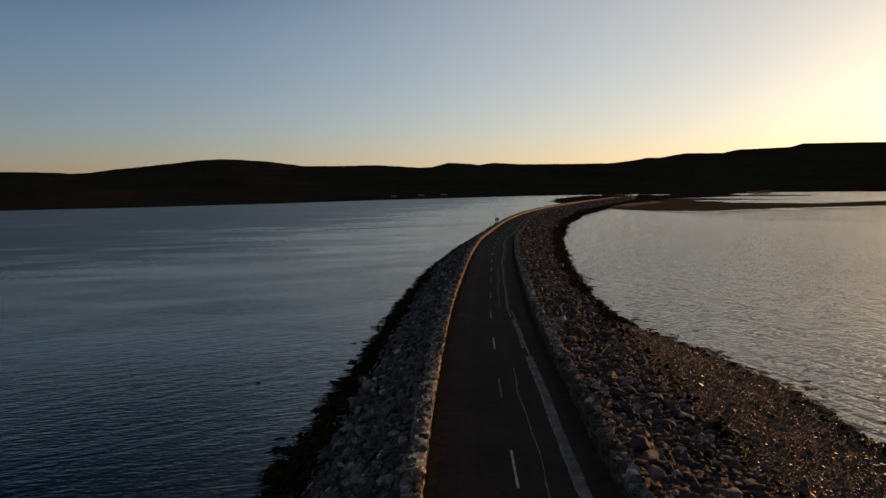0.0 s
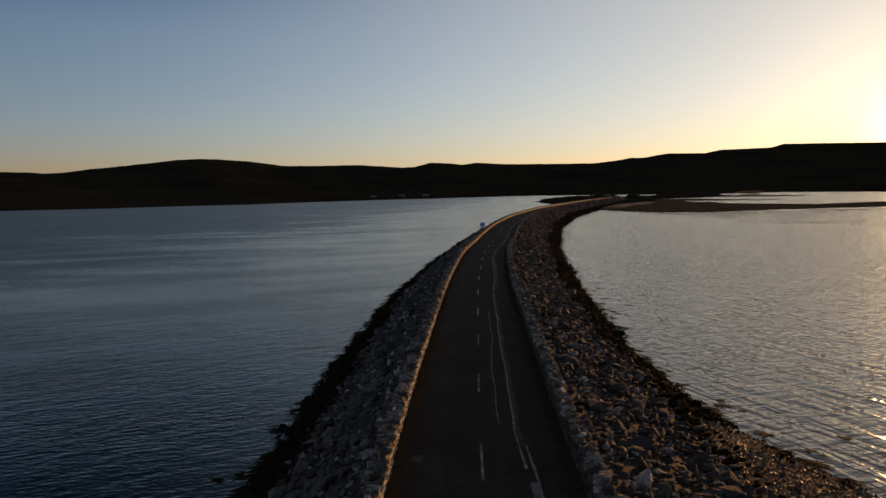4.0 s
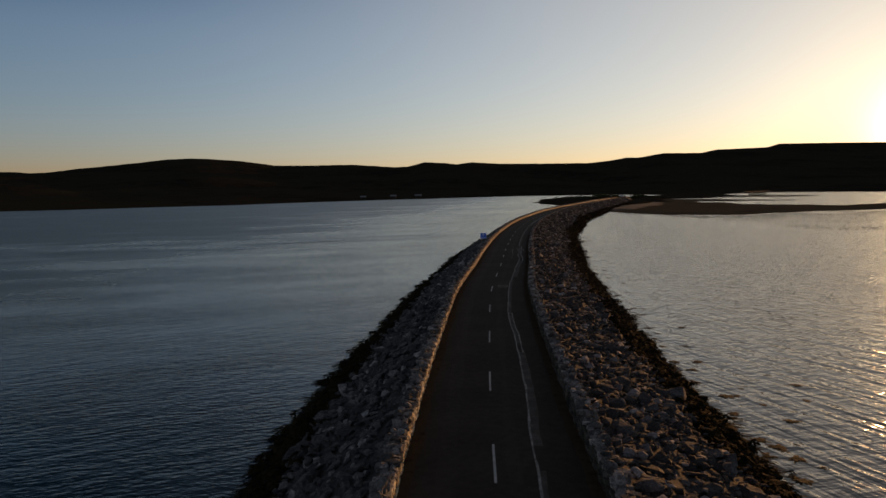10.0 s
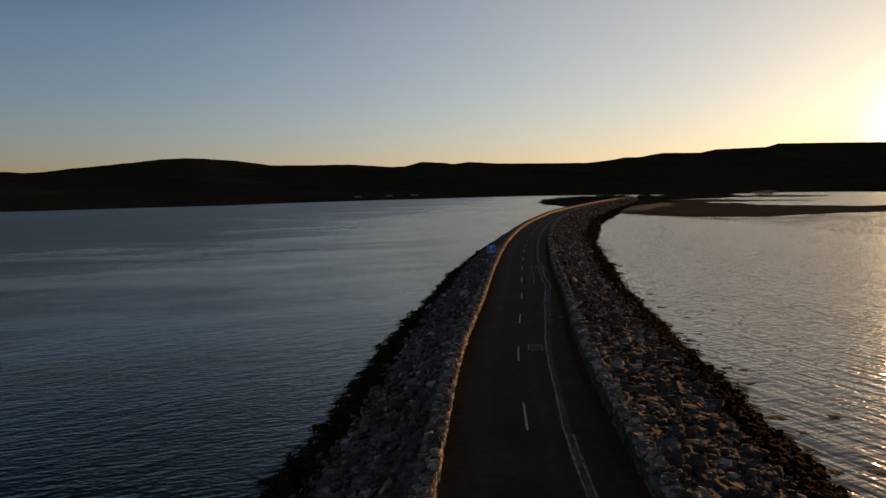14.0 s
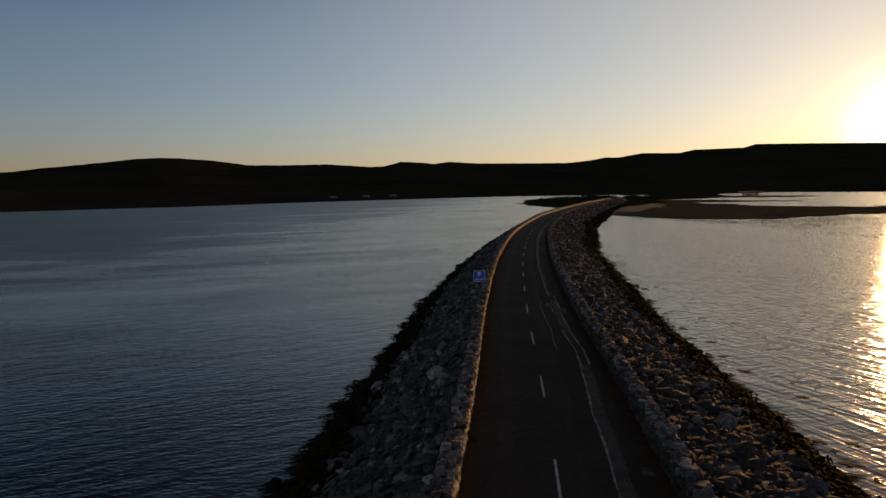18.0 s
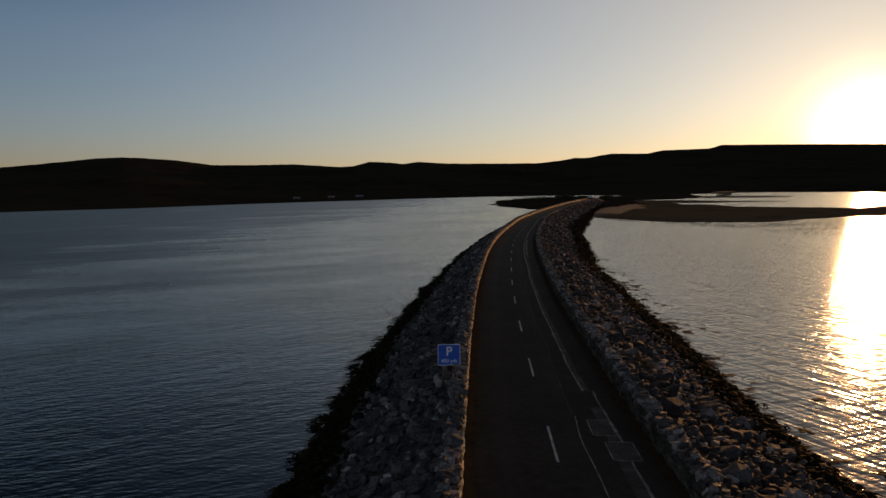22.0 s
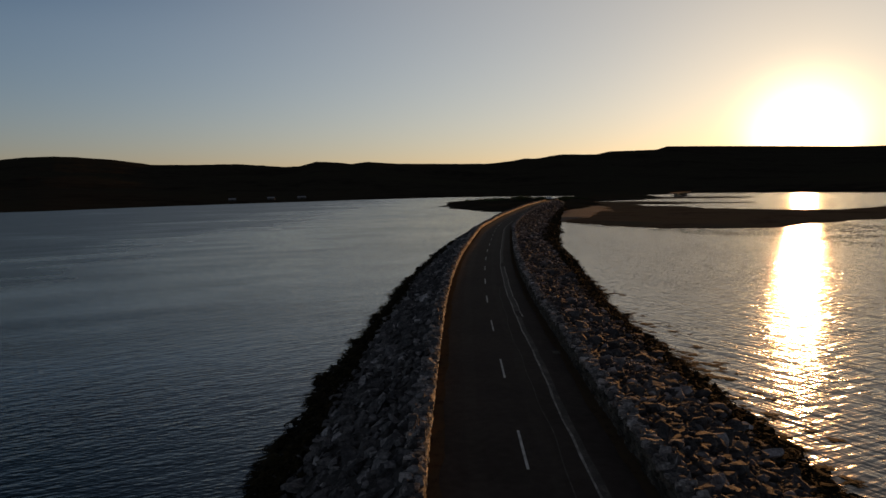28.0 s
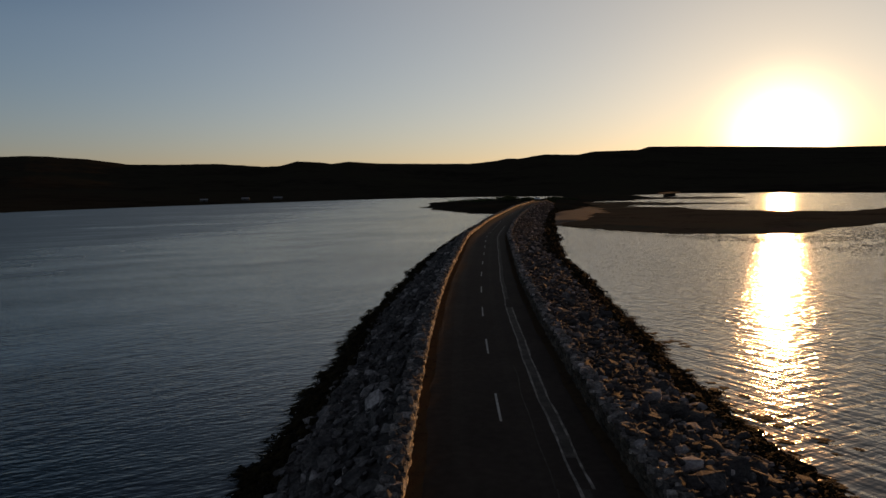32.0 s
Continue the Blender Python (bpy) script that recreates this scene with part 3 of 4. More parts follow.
def armour(side, parent, stretch, seed, stone, piece, words):
    rng = np.random.default_rng(seed)
    places, sizes = [], []
    for s0, s1, spacing in ((-12, 8, 0.9), (8, 260, 0.47), (260, 400, 0.56), (400, 545, 0.9)):
        s, a = lay_points(rng, s0, s1, 3.2 if side < 0 else 3.42, 19.5, spacing)
        toe = np.abs(shore(s, side))
        limit = np.where(toe > 13.2, 10.2 + 0.8 * wob(s, 2.2, 5), toe + 0.1)
        k = a < limit
        s, a = s[k], a[k]
        z = bank_z(s, a * side, side)
        size = np.minimum(spacing * np.exp(rng.normal(0, 0.36, len(s))) * 0.56, 0.55)
        size = np.where(a < 4.2, np.minimum(size, 0.32), size)
        places.append(along(s, a * side, z + size * rng.uniform(-0.25, 0.5, len(s))))
        sizes.append(np.stack([size, s], -1))
        if s1 == 260:
            # large slabs thrown on top
            s, a = lay_points(rng, s0, s1, 4.4, 9.6, 2.3 if side > 0 else 3.6)
            k = a < np.abs(shore(s, side)) - 1.5
            s, a = s[k], a[k]
            size = rng.uniform(0.36, 0.66, len(s)) * (1.0 if side > 0 else 0.85)
            places.append(along(s, a * side, bank_z(s, a * side, side) + size * rng.uniform(-0.05, 0.3, len(s))))
            sizes.append(np.stack([size, s], -1))
            s, a = lay_points(rng, s0, s1, 3.35, 11.5, 0.6)
            z = bank_z(s, a * side, side)
            size = rng.uniform(0.1, 0.22, len(s))
            places.append(along(s, a * side, z + size * 1.3))
            sizes.append(np.stack([size, s], -1))
    p, q = np.concatenate(places), np.concatenate(sizes)
    # stones bed down along the slope, or nearly level in steps
    h, lean = heading(q[:, 1]), (-0.2 if side > 0 else -0.36)
    ax = np.stack([np.cos(h), np.sin(h), 0 * h], -1)
    kx = np.zeros((len(p), 3, 3))
    kx[:, 0, 2], kx[:, 2, 0], kx[:, 1, 2], kx[:, 2, 1] = ax[:, 1], -ax[:, 1], -ax[:, 0], ax[:, 0]
    rot = (np.eye(3) + math.sin(lean) * kx + (1 - math.cos(lean)) * kx @ kx) @ rotations(rng, len(p), 0.22 if side > 0 else 0.4)
    near = (q[:, 1] > stretch[0]) & (q[:, 1] < stretch[1]) & (q[:, 0] > 0.24) & (p[:, 2] > 1.5)
    idx = np.flatnonzero(near)[:290]
    rest = np.ones(len(p), bool)
    rest[idx] = False
    low = p[:, 2] < WEED_TOP[side] + 0.25 * wob(q[:, 1], 6.0 + side, 3.0)
    me = scatter_mesh("rock_mass", ROCKS, p[rest & ~low], q[rest & ~low, 0], rot[rest & ~low], stone, rng)
    tagged(part("rock_mass", me, stone, parent), words, kind="stuff")
    me = scatter_mesh("weedy_rock", ROCKS, p[rest & low], q[rest & low, 0] * 0.9, rot[rest & low], M_WEED, rng)
    tagged(part("weedy_rock", me, M_WEED, parent), "rocks black with wet wrack", kind="stuff")
    shared = [mesh_from("rock", v, f, piece) for v, f in ROCKS]
    for j in idx:
        ob = new("rock", shared[int(rng.integers(0, len(shared)))])
        ob.parent = parent
        ob.matrix_basis = Matrix.Translation(p[j]) @ Matrix(rot[j].tolist()).to_4x4() @ Matrix.Diagonal((q[j, 0], q[j, 0], q[j, 0], 1))


armour(-1, bank_1, (24, 34), 21, M_ROCK, M_ROCK_PIECE, "heaped angular grey rocks")
armour(1, bank_2, (24, 34), 22, M_SHADEROCK, M_SHADEROCK_PIECE, "heaped brownish-grey rocks, shade put into their colour")


# ---- wrack along the water's edge ----
def wrack_templates(count, straps, seed):
    """Tufts of flat straps that hang from one point."""
    rnd = random.Random(seed)
    out = []
    for _ in range(count):
        v, f = [], []
        for _ in range(straps):
            a, ln, w = rnd.uniform(0, 2 * math.pi), rnd.uniform(0.5, 1.1), rnd.uniform(0.1, 0.22)
            d, n = (math.cos(a), math.sin(a)), (-math.sin(a), math.cos(a))
            z0, z1, z2 = rnd.uniform(0.1, 0.4), rnd.uniform(0.2, 0.6), rnd.uniform(-0.25, 0.1)
            b = len(v)
            for t, z, ww in ((0.0, z0, w * 0.5), (0.5, z1, w), (1.0, z2, w * 0.6)):
                for sgn in (-1, 1):
                    v.append((d[0] * ln * t + n[0] * ww * sgn, d[1] * ln * t + n[1] * ww * sgn, z + rnd.uniform(-0.06, 0.06)))
            f += [(b, b + 1, b + 3), (b, b + 3, b + 2), (b + 2, b + 3, b + 5), (b + 2, b + 5, b + 4)]
        out.append((np.array(v), np.array(f)))
    return out


WRACK = [(v * (0.85, 0.85, 0.5), f) for v, f in wrack_templates(12, 8, 31)]
LUMPS = [(v * (1.0, 0.8, 0.22) + (0, 0, 0.01), f) for v, f in wrack_templates(10, 14, 34)]
RAFTS = [(v * (1.0, 0.8, 0.06) + (0, 0, 0.01), f) for v, f in wrack_templates(10, 16, 33)]


def frond_templates(count, seed):
    """Bundles of thin straps that stream one way from their holdfast, along +x."""
    rnd = random.Random(seed)
    out = []
    for _ in range(count):
        v, f = [], []
        for _ in range(7):
            a, ln, w, y0 = rnd.gauss(0, 0.28), rnd.uniform(0.5, 1.2), rnd.uniform(0.03, 0.075), rnd.uniform(-0.2, 0.2)
            b = len(v)
            for k, ww, z in ((0.0, w, 0.12), (0.45, w * 1.3, 0.07), (1.0, w * 0.3, 0.015)):
                for sgn in (-1, 1):
                    v.append((math.cos(a) * ln * k - 0.25, y0 + math.sin(a) * ln * k + ww * sgn, z + rnd.uniform(0, 0.02)))
            f += [(b, b + 2, b + 3), (b, b + 3, b + 1), (b + 2, b + 4, b + 5), (b + 2, b + 5, b + 3)]
        out.append((np.array(v), np.array(f)))
    return out


FRONDS = frond_templates(10, 37)


def wrack_band(side, parent, seed):
    rng = np.random.default_rng(seed)
    pl, sz = [], []
    for s0, s1, spacing in ((10, 265, 0.4), (265, 545, 0.75)):
        s, a = lay_points(rng, s0, s1, 7.5, 20.0, spacing)
        z = bank_z(s, a * side, side)
        toe = np.abs(shore(s, side))
        edge = toe + (0.0 if side > 0 else 0.2) + 0.3 * wob(s, 8.0, 1.7) + 0.6 * wob(s, 3.0, 0.55) + 0.4 * wob(s, 5.0, 0.19)
        k = (z < WEED_TOP[side] - 0.1 + rng.normal(0, 0.2, len(s))) & (a < edge) & ((toe < 13.2) | (a > toe - 1.5) & (rng.random(len(s)) < 0.12))
        s, a, z = s[k], a[k], z[k]
        size = spacing * rng.uniform(0.7, 1.5, len(s))
        pl.append(along(s, a * side, np.maximum(z, 0.0) + 0.05 + 0.3 * size * (z > 0.15)))
        sz.append(size)
    # loose rafts just off the shore, thickest along the far half of the lagoon's side
    if side > 0:
        s = np.concatenate([rng.uniform(20, 250, 110), rng.uniform(188, 236, 70)])
    else:
        s = rng.uniform(18, 60, 24)
    n = len(s)
    a = np.abs(shore(s, side)) + 0.5 + rng.exponential(1.1 if side > 0 else 0.8, n)
    mat = M_OLIVE if side > 0 else M_WEED
    raft = scatter_mesh("wrack_raft", RAFTS, along(s, a * side, np.zeros(n)), rng.uniform(0.2, 0.65, n), rotations(rng, n, 0.004), mat, rng)
    tagged(part("wrack_raft", raft, mat, parent), "rafts of wrack afloat in the shallows", kind="stuff")
    # fronds streaming off the tide line on the water
    n = 900 if side < 0 else 500
    s = rng.uniform(12, 262, n)
    a = np.abs(shore(s, side)) + (0.25 if side < 0 else 0.05) + 0.3 * wob(s, 8.0, 1.7) + rng.normal(0, 0.22, n)
    turn = heading(s) - side * np.pi / 2 + rng.normal(0, 0.35, n) + (0.5 if side < 0 else -0.3)
    rz = np.zeros((n, 3, 3))
    rz[:, 0, 0], rz[:, 0, 1], rz[:, 1, 0], rz[:, 1, 1], rz[:, 2, 2] = np.cos(turn), -np.sin(turn), np.sin(turn), np.cos(turn), 1
    me = scatter_mesh("frond", FRONDS, along(s, a * side, np.full(n, 0.02)), rng.uniform(0.45, 1.0, n), rz, M_WEED, rng)
    tagged(part("frond", me, M_WEED, parent), "dark wrack fronds streaming on the water", kind="stuff")
    p, q = np.concatenate(pl), np.concatenate(sz)
    me = scatter_mesh("wrack", WRACK, p, q, rotations(rng, len(p), 0.12), M_WEED, rng)
    tagged(part("wrack", me, M_WEED, parent), "black-brown bladder wrack along the tide line", kind="stuff")


wrack_band(-1, bank_1, 41)
wrack_band(1, bank_2, 42)


def shoal(name, outline, count, seed, size, label):
    """Wrack and stones breaking the surface over a sunken bank."""
    rng = np.random.default_rng(seed)
    o = np.array(outline, float)
    pts = rng.uniform(o.min(0), o.max(0), (count * 6, 2))
    inside = np.zeros(len(pts), bool)
    for a, b in zip(o, np.roll(o, -1, 0)):
        inside ^= ((a[1] > pts[:, 1]) != (b[1] > pts[:, 1])) & (pts[:, 0] < (b[0] - a[0]) * (pts[:, 1] - a[1]) / (b[1] - a[1] + 1e-9) + a[0])
    nz = np.array([noise.noise(Vector((q[0] * 0.05, q[1] * 0.12, seed))) for q in pts])
    pts = pts[inside & (nz > -0.05 + rng.normal(0, 0.12, len(pts)))][:count]
    p = np.concatenate([pts, np.zeros((len(pts), 1))], 1)
    me = scatter_mesh(name, LUMPS, p, rng.uniform(*size, len(p)), rotations(rng, len(p), 0.004), M_WEED, rng)
    tagged(new(name, me), label, "seaweed", kind="stuff")


shoal("wrack_shoal", [(102, 330), (106, 290), (108, 240), (140, 214), (200, 225), (300, 270), (330, 360), (200, 350), (125, 312)], 11000, 51, (0.1, 0.42), "dark wrack breaking the surface of the shallows")
shoal("wrack_shoal", [(84, 400), (93, 345), (104, 308), (124, 292), (180, 318), (280, 335), (280, 352), (160, 348), (122, 328), (100, 395)], 7000, 52, (0.1, 0.4), "dark wrack at the mudflat's wet edge")


# ---- gravel beach ----
def gravel(parent):
    rng = np.random.default_rng(61)
    s, a = lay_points(rng, 10, 78, 9.2, 20.0, 0.14)
    toe = shore(s, 1)
    k = (a < toe + 0.5) & (toe > 13.0) & (a > 9.6 + 0.7 * wob(s, 2.2, 5))
    s, a = s[k], a[k]
    size = 0.05 * np.exp(rng.normal(0, 0.45, len(s)))
    p = along(s, a, bank_z(s, a, 1) + size * 0.3)
    me = scatter_mesh("gravel", PEBBLES, p, size, rotations(rng, len(p), 0.3), M_PEBBLE, rng)
    tagged(part("gravel", me, M_PEBBLE, parent), "wet glistening shingle beach", kind="stuff")


gravel(bank_2)


# ---- road surface ----
def road_z(o):
    n = np.array([WALL_L - 0.3, -1.4, 0.0, 1.4, WALL_R + 0.3])
    return np.interp(o, n, ROAD_Z + 0.05 - 0.0045 * n * n)


def strip(name, mat, s0, s1, left, right, lift=0.006, parent=None, step=1.5):
    lo, hi = np.ceil(s0 / step) * step, np.floor(s1 / step) * step
    ss = np.unique(np.concatenate([[s0], np.arange(lo, hi + 0.01, step), [s1]]))
    return ribbon(name, mat, ss, [left, right], lambda s, o: road_z(o) + lift, parent)


strip("verge", M_VERGE, 0, 470, lambda s: wall_l(s) - 0.1, lambda s: wall_l(s) + 0.38 + 0.1 * wob(s, 0.4, 1.7) + 0.05 * wob(s, 5.0, 0.5), 0.012, road, 0.5)
strip("verge", M_VERGE, 0, 470, lambda s: 2.62 + 0.08 * wob(s, 7.4, 1.9), WALL_R + 0.1, 0.012, road, 0.5)
# wheel tracks, a little paler and smoother
M_TRACK = material("polished_asphalt", [(0.036, 0.028, 0.024), (0.048, 0.038, 0.032), (0.061, 0.049, 0.042)], 0.35, 0.82, 0.1, 0.2, 60, spec=0.03)
strip("wheel_track", M_TRACK, 0, 400, lambda s: -1.75 + 0.12 * wob(s, 2.0, 6), lambda s: -1.25 + 0.12 * wob(s, 3.0, 5), 0.004, road)
strip("wheel_track", M_TRACK, 0, 400, lambda s: 0.45 + 0.12 * wob(s, 4.0, 6), lambda s: 0.8 + 0.12 * wob(s, 5.0, 5), 0.004, road)
M_PAINT_WORN = material("nearly_worn_paint", [(0.07, 0.07, 0.068), (0.16, 0.16, 0.155), (0.5, 0.5, 0.48)], 2.2, 0.7, 0.1, 0.3, 40)


def centre_line():
    for k in range(0, 52):
        end = 5.1 + 9.0 * k
        end += 0.9 / (1 + math.exp(-(end - 118) / 5))
        mat = M_PAINT_WORN if (end < 72 and k not in (2, 4)) else M_PAINT
        mid = -0.1 / (1 + math.exp(-(end - 125) / 12))
        strip("centre_dash", mat, end - 3.0, end, mid - 0.04, mid + 0.04, 0.008, road)


centre_line()
TR_S = [0, 33, 39, 42, 47, 51, 66, 87, 93, 99, 109, 136, 143, 146, 150, 157, 173, 208, 220, 237, 263, 330, 420]
TR_O = [1.95, 1.72, 1.6, 1.55, 1.42, 1.32, 1.28, 1.3, 1.55, 1.5, 1.25, 1.6, 1.86, 1.9, 1.72, 1.68, 1.55, 1.5, 1.42, 1.42, 1.55, 1.5, 1.4]


def trench(s):
    return np.interp(s, TR_S, TR_O) + 0.05 * wob(s, 1.1, 2.3)


for a, b, w in ((4, 36.5, 0.36), (38.5, 47, 0.22), (50, 84, 0.2), (86, 99, 0.34), (101, 127, 0.22), (129, 143, 0.42), (150, 161, 0.36), (163, 214, 0.24), (216, 240, 0.34), (243, 330, 0.26)):
    strip("trench_patch", M_PALE if b < 50 else M_PATCH, a, b, lambda s: trench(s) - 0.03, lambda s, w=w: trench(s) + w + 0.03 * wob(s, 9.0, 0.9), 0.006, road, 0.75)
for a, b, d in ((4, 36, -0.05), (36.5, 50, 0.2), (48, 130, -0.05), (99, 110, 0.2), (127, 150.5, -0.06), (143, 163, 0.34), (163, 330, -0.05), (214, 240, 0.32)):
    strip("joint", M_SEAL, a, b, lambda s, d=d: trench(s) + d, lambda s, d=d: trench(s) + d + 0.075 + 0.03 * wob(s, 4.4, 0.8), 0.009, road, 0.5)
for a, b, o in ((14, 34, 0.85), (52, 76, 0.72), (146, 160, 0.95), (160, 214, 0.85), (214, 226, 0.8)):
    strip("joint", M_SEAL if a < 150 else M_PATCH, a, b, lambda s, o=o: o + 0.14 * wob(s, 2.9, 4), lambda s, o=o: o + 0.04 + 0.14 * wob(s, 2.9, 4), 0.009, road, 0.5)
for a, b, o0, o1 in ((156.2, 157.6, 1.55, 2.35), (158.2, 159.6, 1.3, 2.0), (122, 123.2, 0.5, 1.2)):
    strip("square_patch", M_PATCH, a, b, o0, o1, 0.011, road, 0.5)
    for c0, c1, e0, e1 in ((a - 0.05, a, o0, o1), (b, b + 0.05, o0, o1), (a, b, o0 - 0.04, o0), (a, b, o1, o1 + 0.04)):
        strip("joint", M_SEAL, c0, c1, e0, e1, 0.013, road, 0.5)
for s_g, o_g in ((48.5, -2.3), (131, 2.35), (205, 2.4), (75, 2.4)):
    strip("drain_patch", M_PATCH, s_g, s_g + 0.6, o_g, o_g + 0.35, 0.014, road, 0.5)


# ---- dry-stone parapets ----
def block_templates(count, seed):
    rnd = random.Random(seed)
    out = []
    for _ in range(count):
        bm = bmesh.new()
        for sx in (-1, 1):
            for sy in (-1, 1):
                for sz in (-1, 1):
                    j = [rnd.uniform(0.84, 1.0) for _ in range(3)]
                    c = rnd.uniform(0.1, 0.28)
                    bm.verts.new((sx * j[0], sy * (j[1] - c), sz * j[2]))
                    bm.verts.new((sx * (j[0] - c), sy * j[1], sz * (j[2] - c * 0.5)))
        bmesh.ops.convex_hull(bm, input=bm.verts)
        bmesh.ops.delete(bm, geom=[v for v in bm.verts if not v.link_faces], context="VERTS")
        bmesh.ops.triangulate(bm, faces=bm.faces)
        bm.verts.index_update()
        out.append((np.array([tuple(v.co) for v in bm.verts]) * 0.5, np.array([[v.index for v in f.verts] for f in bm.faces])))
        bm.free()
    return out


BLOCKS = block_templates(16, 71)


def parapet(name, inner, side, label, stretch, seed, stone, piece, coping):
    rng = np.random.default_rng(seed)
    tall = WALL_TALL[side]
    core = ribbon(name, M_BANK, NEAR, [lambda s, d=d: inner(s) + side * d for d in (0.1, 0.1, WALL_W - 0.05, WALL_W - 0.05)][::side],
                  lambda s, o: np.where(True, 0, 0) + ROAD_Z, None, False)
    me = core.data
    co = np.zeros(len(me.vertices) * 3, np.float32)
    me.vertices.foreach_get("co", co)
    co = co.reshape(-1, 4, 3)
    co[:, (1, 2), 2] += tall - 0.12
    co[:, (0, 3), 2] -= 0.2
    me.vertices.foreach_set("co", co.ravel())
    me.update()
    tagged(core, label, "wall", kind="structure")
    pl, mats, ss = [], [], []

    def add(s, o, z, ln, dp, ht, lean=0.05):
        n = len(s)
        h = heading(s) + rng.normal(0, lean, n)
        r = rng.normal(0, lean, n)
        ca, sa = np.cos(h), np.sin(h)
        m = np.zeros((n, 3, 3))
        m[:, 0, 0], m[:, 0, 1], m[:, 1, 0], m[:, 1, 1], m[:, 2, 2] = ca, -sa, sa, ca, 1
        t = np.zeros((n, 3, 3))
        t[:, 0, 0], t[:, 0, 2], t[:, 2, 0], t[:, 2, 2], t[:, 1, 1] = np.cos(r), np.sin(r), -np.sin(r), np.cos(r), 1
        d = np.zeros((n, 3, 3))
        d[:, 0, 0], d[:, 1, 1], d[:, 2, 2] = ln, dp, ht
        pl.append(along(s, o, z))
        mats.append(m @ t @ d)
        ss.append(s)

    for s0, s1, mean, courses in ((-6, 262, 0.36, 5), (262, 520, 0.8, 3)):
        hgt = (tall - 0.1) / courses
        for c in range(courses):
            ln = rng.uniform(0.55, 1.5, int((s1 - s0) / mean * 1.1)) * mean
            e = s0 + np.cumsum(ln)
            k = e < s1
            ln, mid = ln[k], (e - ln / 2)[k]
            n = len(mid)
            add(mid, inner(mid) + side * (0.13 + rng.uniform(-0.035, 0.05, n)), ROAD_Z + hgt * (c + 0.5) + rng.uniform(-0.02, 0.02, n), ln * 1.02, 0.26, hgt * rng.uniform(0.85, 1.15, n))
        # rubble coping
        step = 0.24 if mean < 0.5 else 0.45
        for row in (0.19, 0.33, 0.47):
            mid = np.arange(s0, s1, step) + rng.uniform(-0.12, 0.12, len(np.arange(s0, s1, step)))
            n = len(mid)
            wide = step * rng.uniform(0.6, 1.7, n)
            add(mid, inner(mid) + side * (row + rng.uniform(-0.05, 0.05, n)), ROAD_Z + tall - 0.08 + rng.uniform(-0.06, 0.09, n), wide, rng.uniform(0.16, 0.36, n), rng.uniform(0.08, 0.22, n), 0.5)
    p, m, sv = np.concatenate(pl), np.concatenate(mats), np.concatenate(ss)
    idx = np.flatnonzero((sv > stretch[0]) & (sv < stretch[1]))[:290]
    rest = np.ones(len(p), bool)
    rest[idx] = False
    top = p[:, 2] > ROAD_Z + tall - 0.14
    for pick, mat, words in ((rest & ~top, stone, "coursed rough wall stones"), (rest & top, coping, "rubble coping stones")):
        tagged(part("stone_mass", scatter_mesh("stone_mass", BLOCKS, p[pick], np.ones(pick.sum()), m[pick], mat, rng), mat, core), words, kind="stuff")
    shared = [mesh_from("stone", v, f, piece) for v, f in BLOCKS]
    for j in idx:
        ob = new("stone", shared[int(rng.integers(0, len(shared)))])
        ob.parent = core
        ob.matrix_basis = Matrix.Translation(p[j]) @ Matrix(m[j].tolist()).to_4x4()


parapet("wall_1", wall_l, -1, "low dry-stone parapet lit orange by the sun", (20, 34), 81, M_LITSTONE, M_LITPIECE, M_COPING)
parapet("wall_2", wall_r, 1, "low dry-stone parapet in shade with rubble coping", (20, 34), 82, M_SHADESTONE, M_SHADEPIECE, M_COPING)


# ---- parking sign ----
def text_mesh(name, body, size, mat, parent, x, z, y):
    cu = bpy.data.curves.new(name, "FONT")
    cu.body, cu.size, cu.align_x, cu.extrude, cu.offset = body, size, "CENTER", 0.001, (0.022 if size > 0.3 else 0.006) * size
    tmp = bpy.data.objects.new(name, cu)
    scene.collection.objects.link(tmp)
    bpy.context.view_layer.update()
    me = bpy.data.meshes.new_from_object(tmp.evaluated_get(bpy.context.evaluated_depsgraph_get()))
    bpy.data.objects.remove(tmp)
    me.materials.clear()
    me.materials.append(mat)
    ob = new(name, me)
    ob.parent = parent
    ob.matrix_basis = pose(x, y, z, 90, 0, 0)
    return ob


def rounded_plate(w, h, r, y0, y1):
    bm = bmesh.new()
    pts = []
    for cx, cz, a0 in ((w / 2 - r, h / 2 - r, 0), (-w / 2 + r, h / 2 - r, 90), (-w / 2 + r, -h / 2 + r, 180), (w / 2 - r, -h / 2 + r, 270)):
        for k in range(6):
            a = radians(a0 + 18 * k)
            pts.append((cx + r * math.cos(a), cz + r * math.sin(a)))
    f = bm.faces.new([bm.verts.new((x, y0, z)) for x, z in pts])
    g = bmesh.ops.extrude_face_region(bm, geom=[f])
    bmesh.ops.translate(bm, verts=[v for v in g["geom"] if isinstance(v, bmesh.types.BMVert)], vec=(0, y1 - y0, 0))
    bmesh.ops.recalc_face_normals(bm, faces=bm.faces)
    return bm


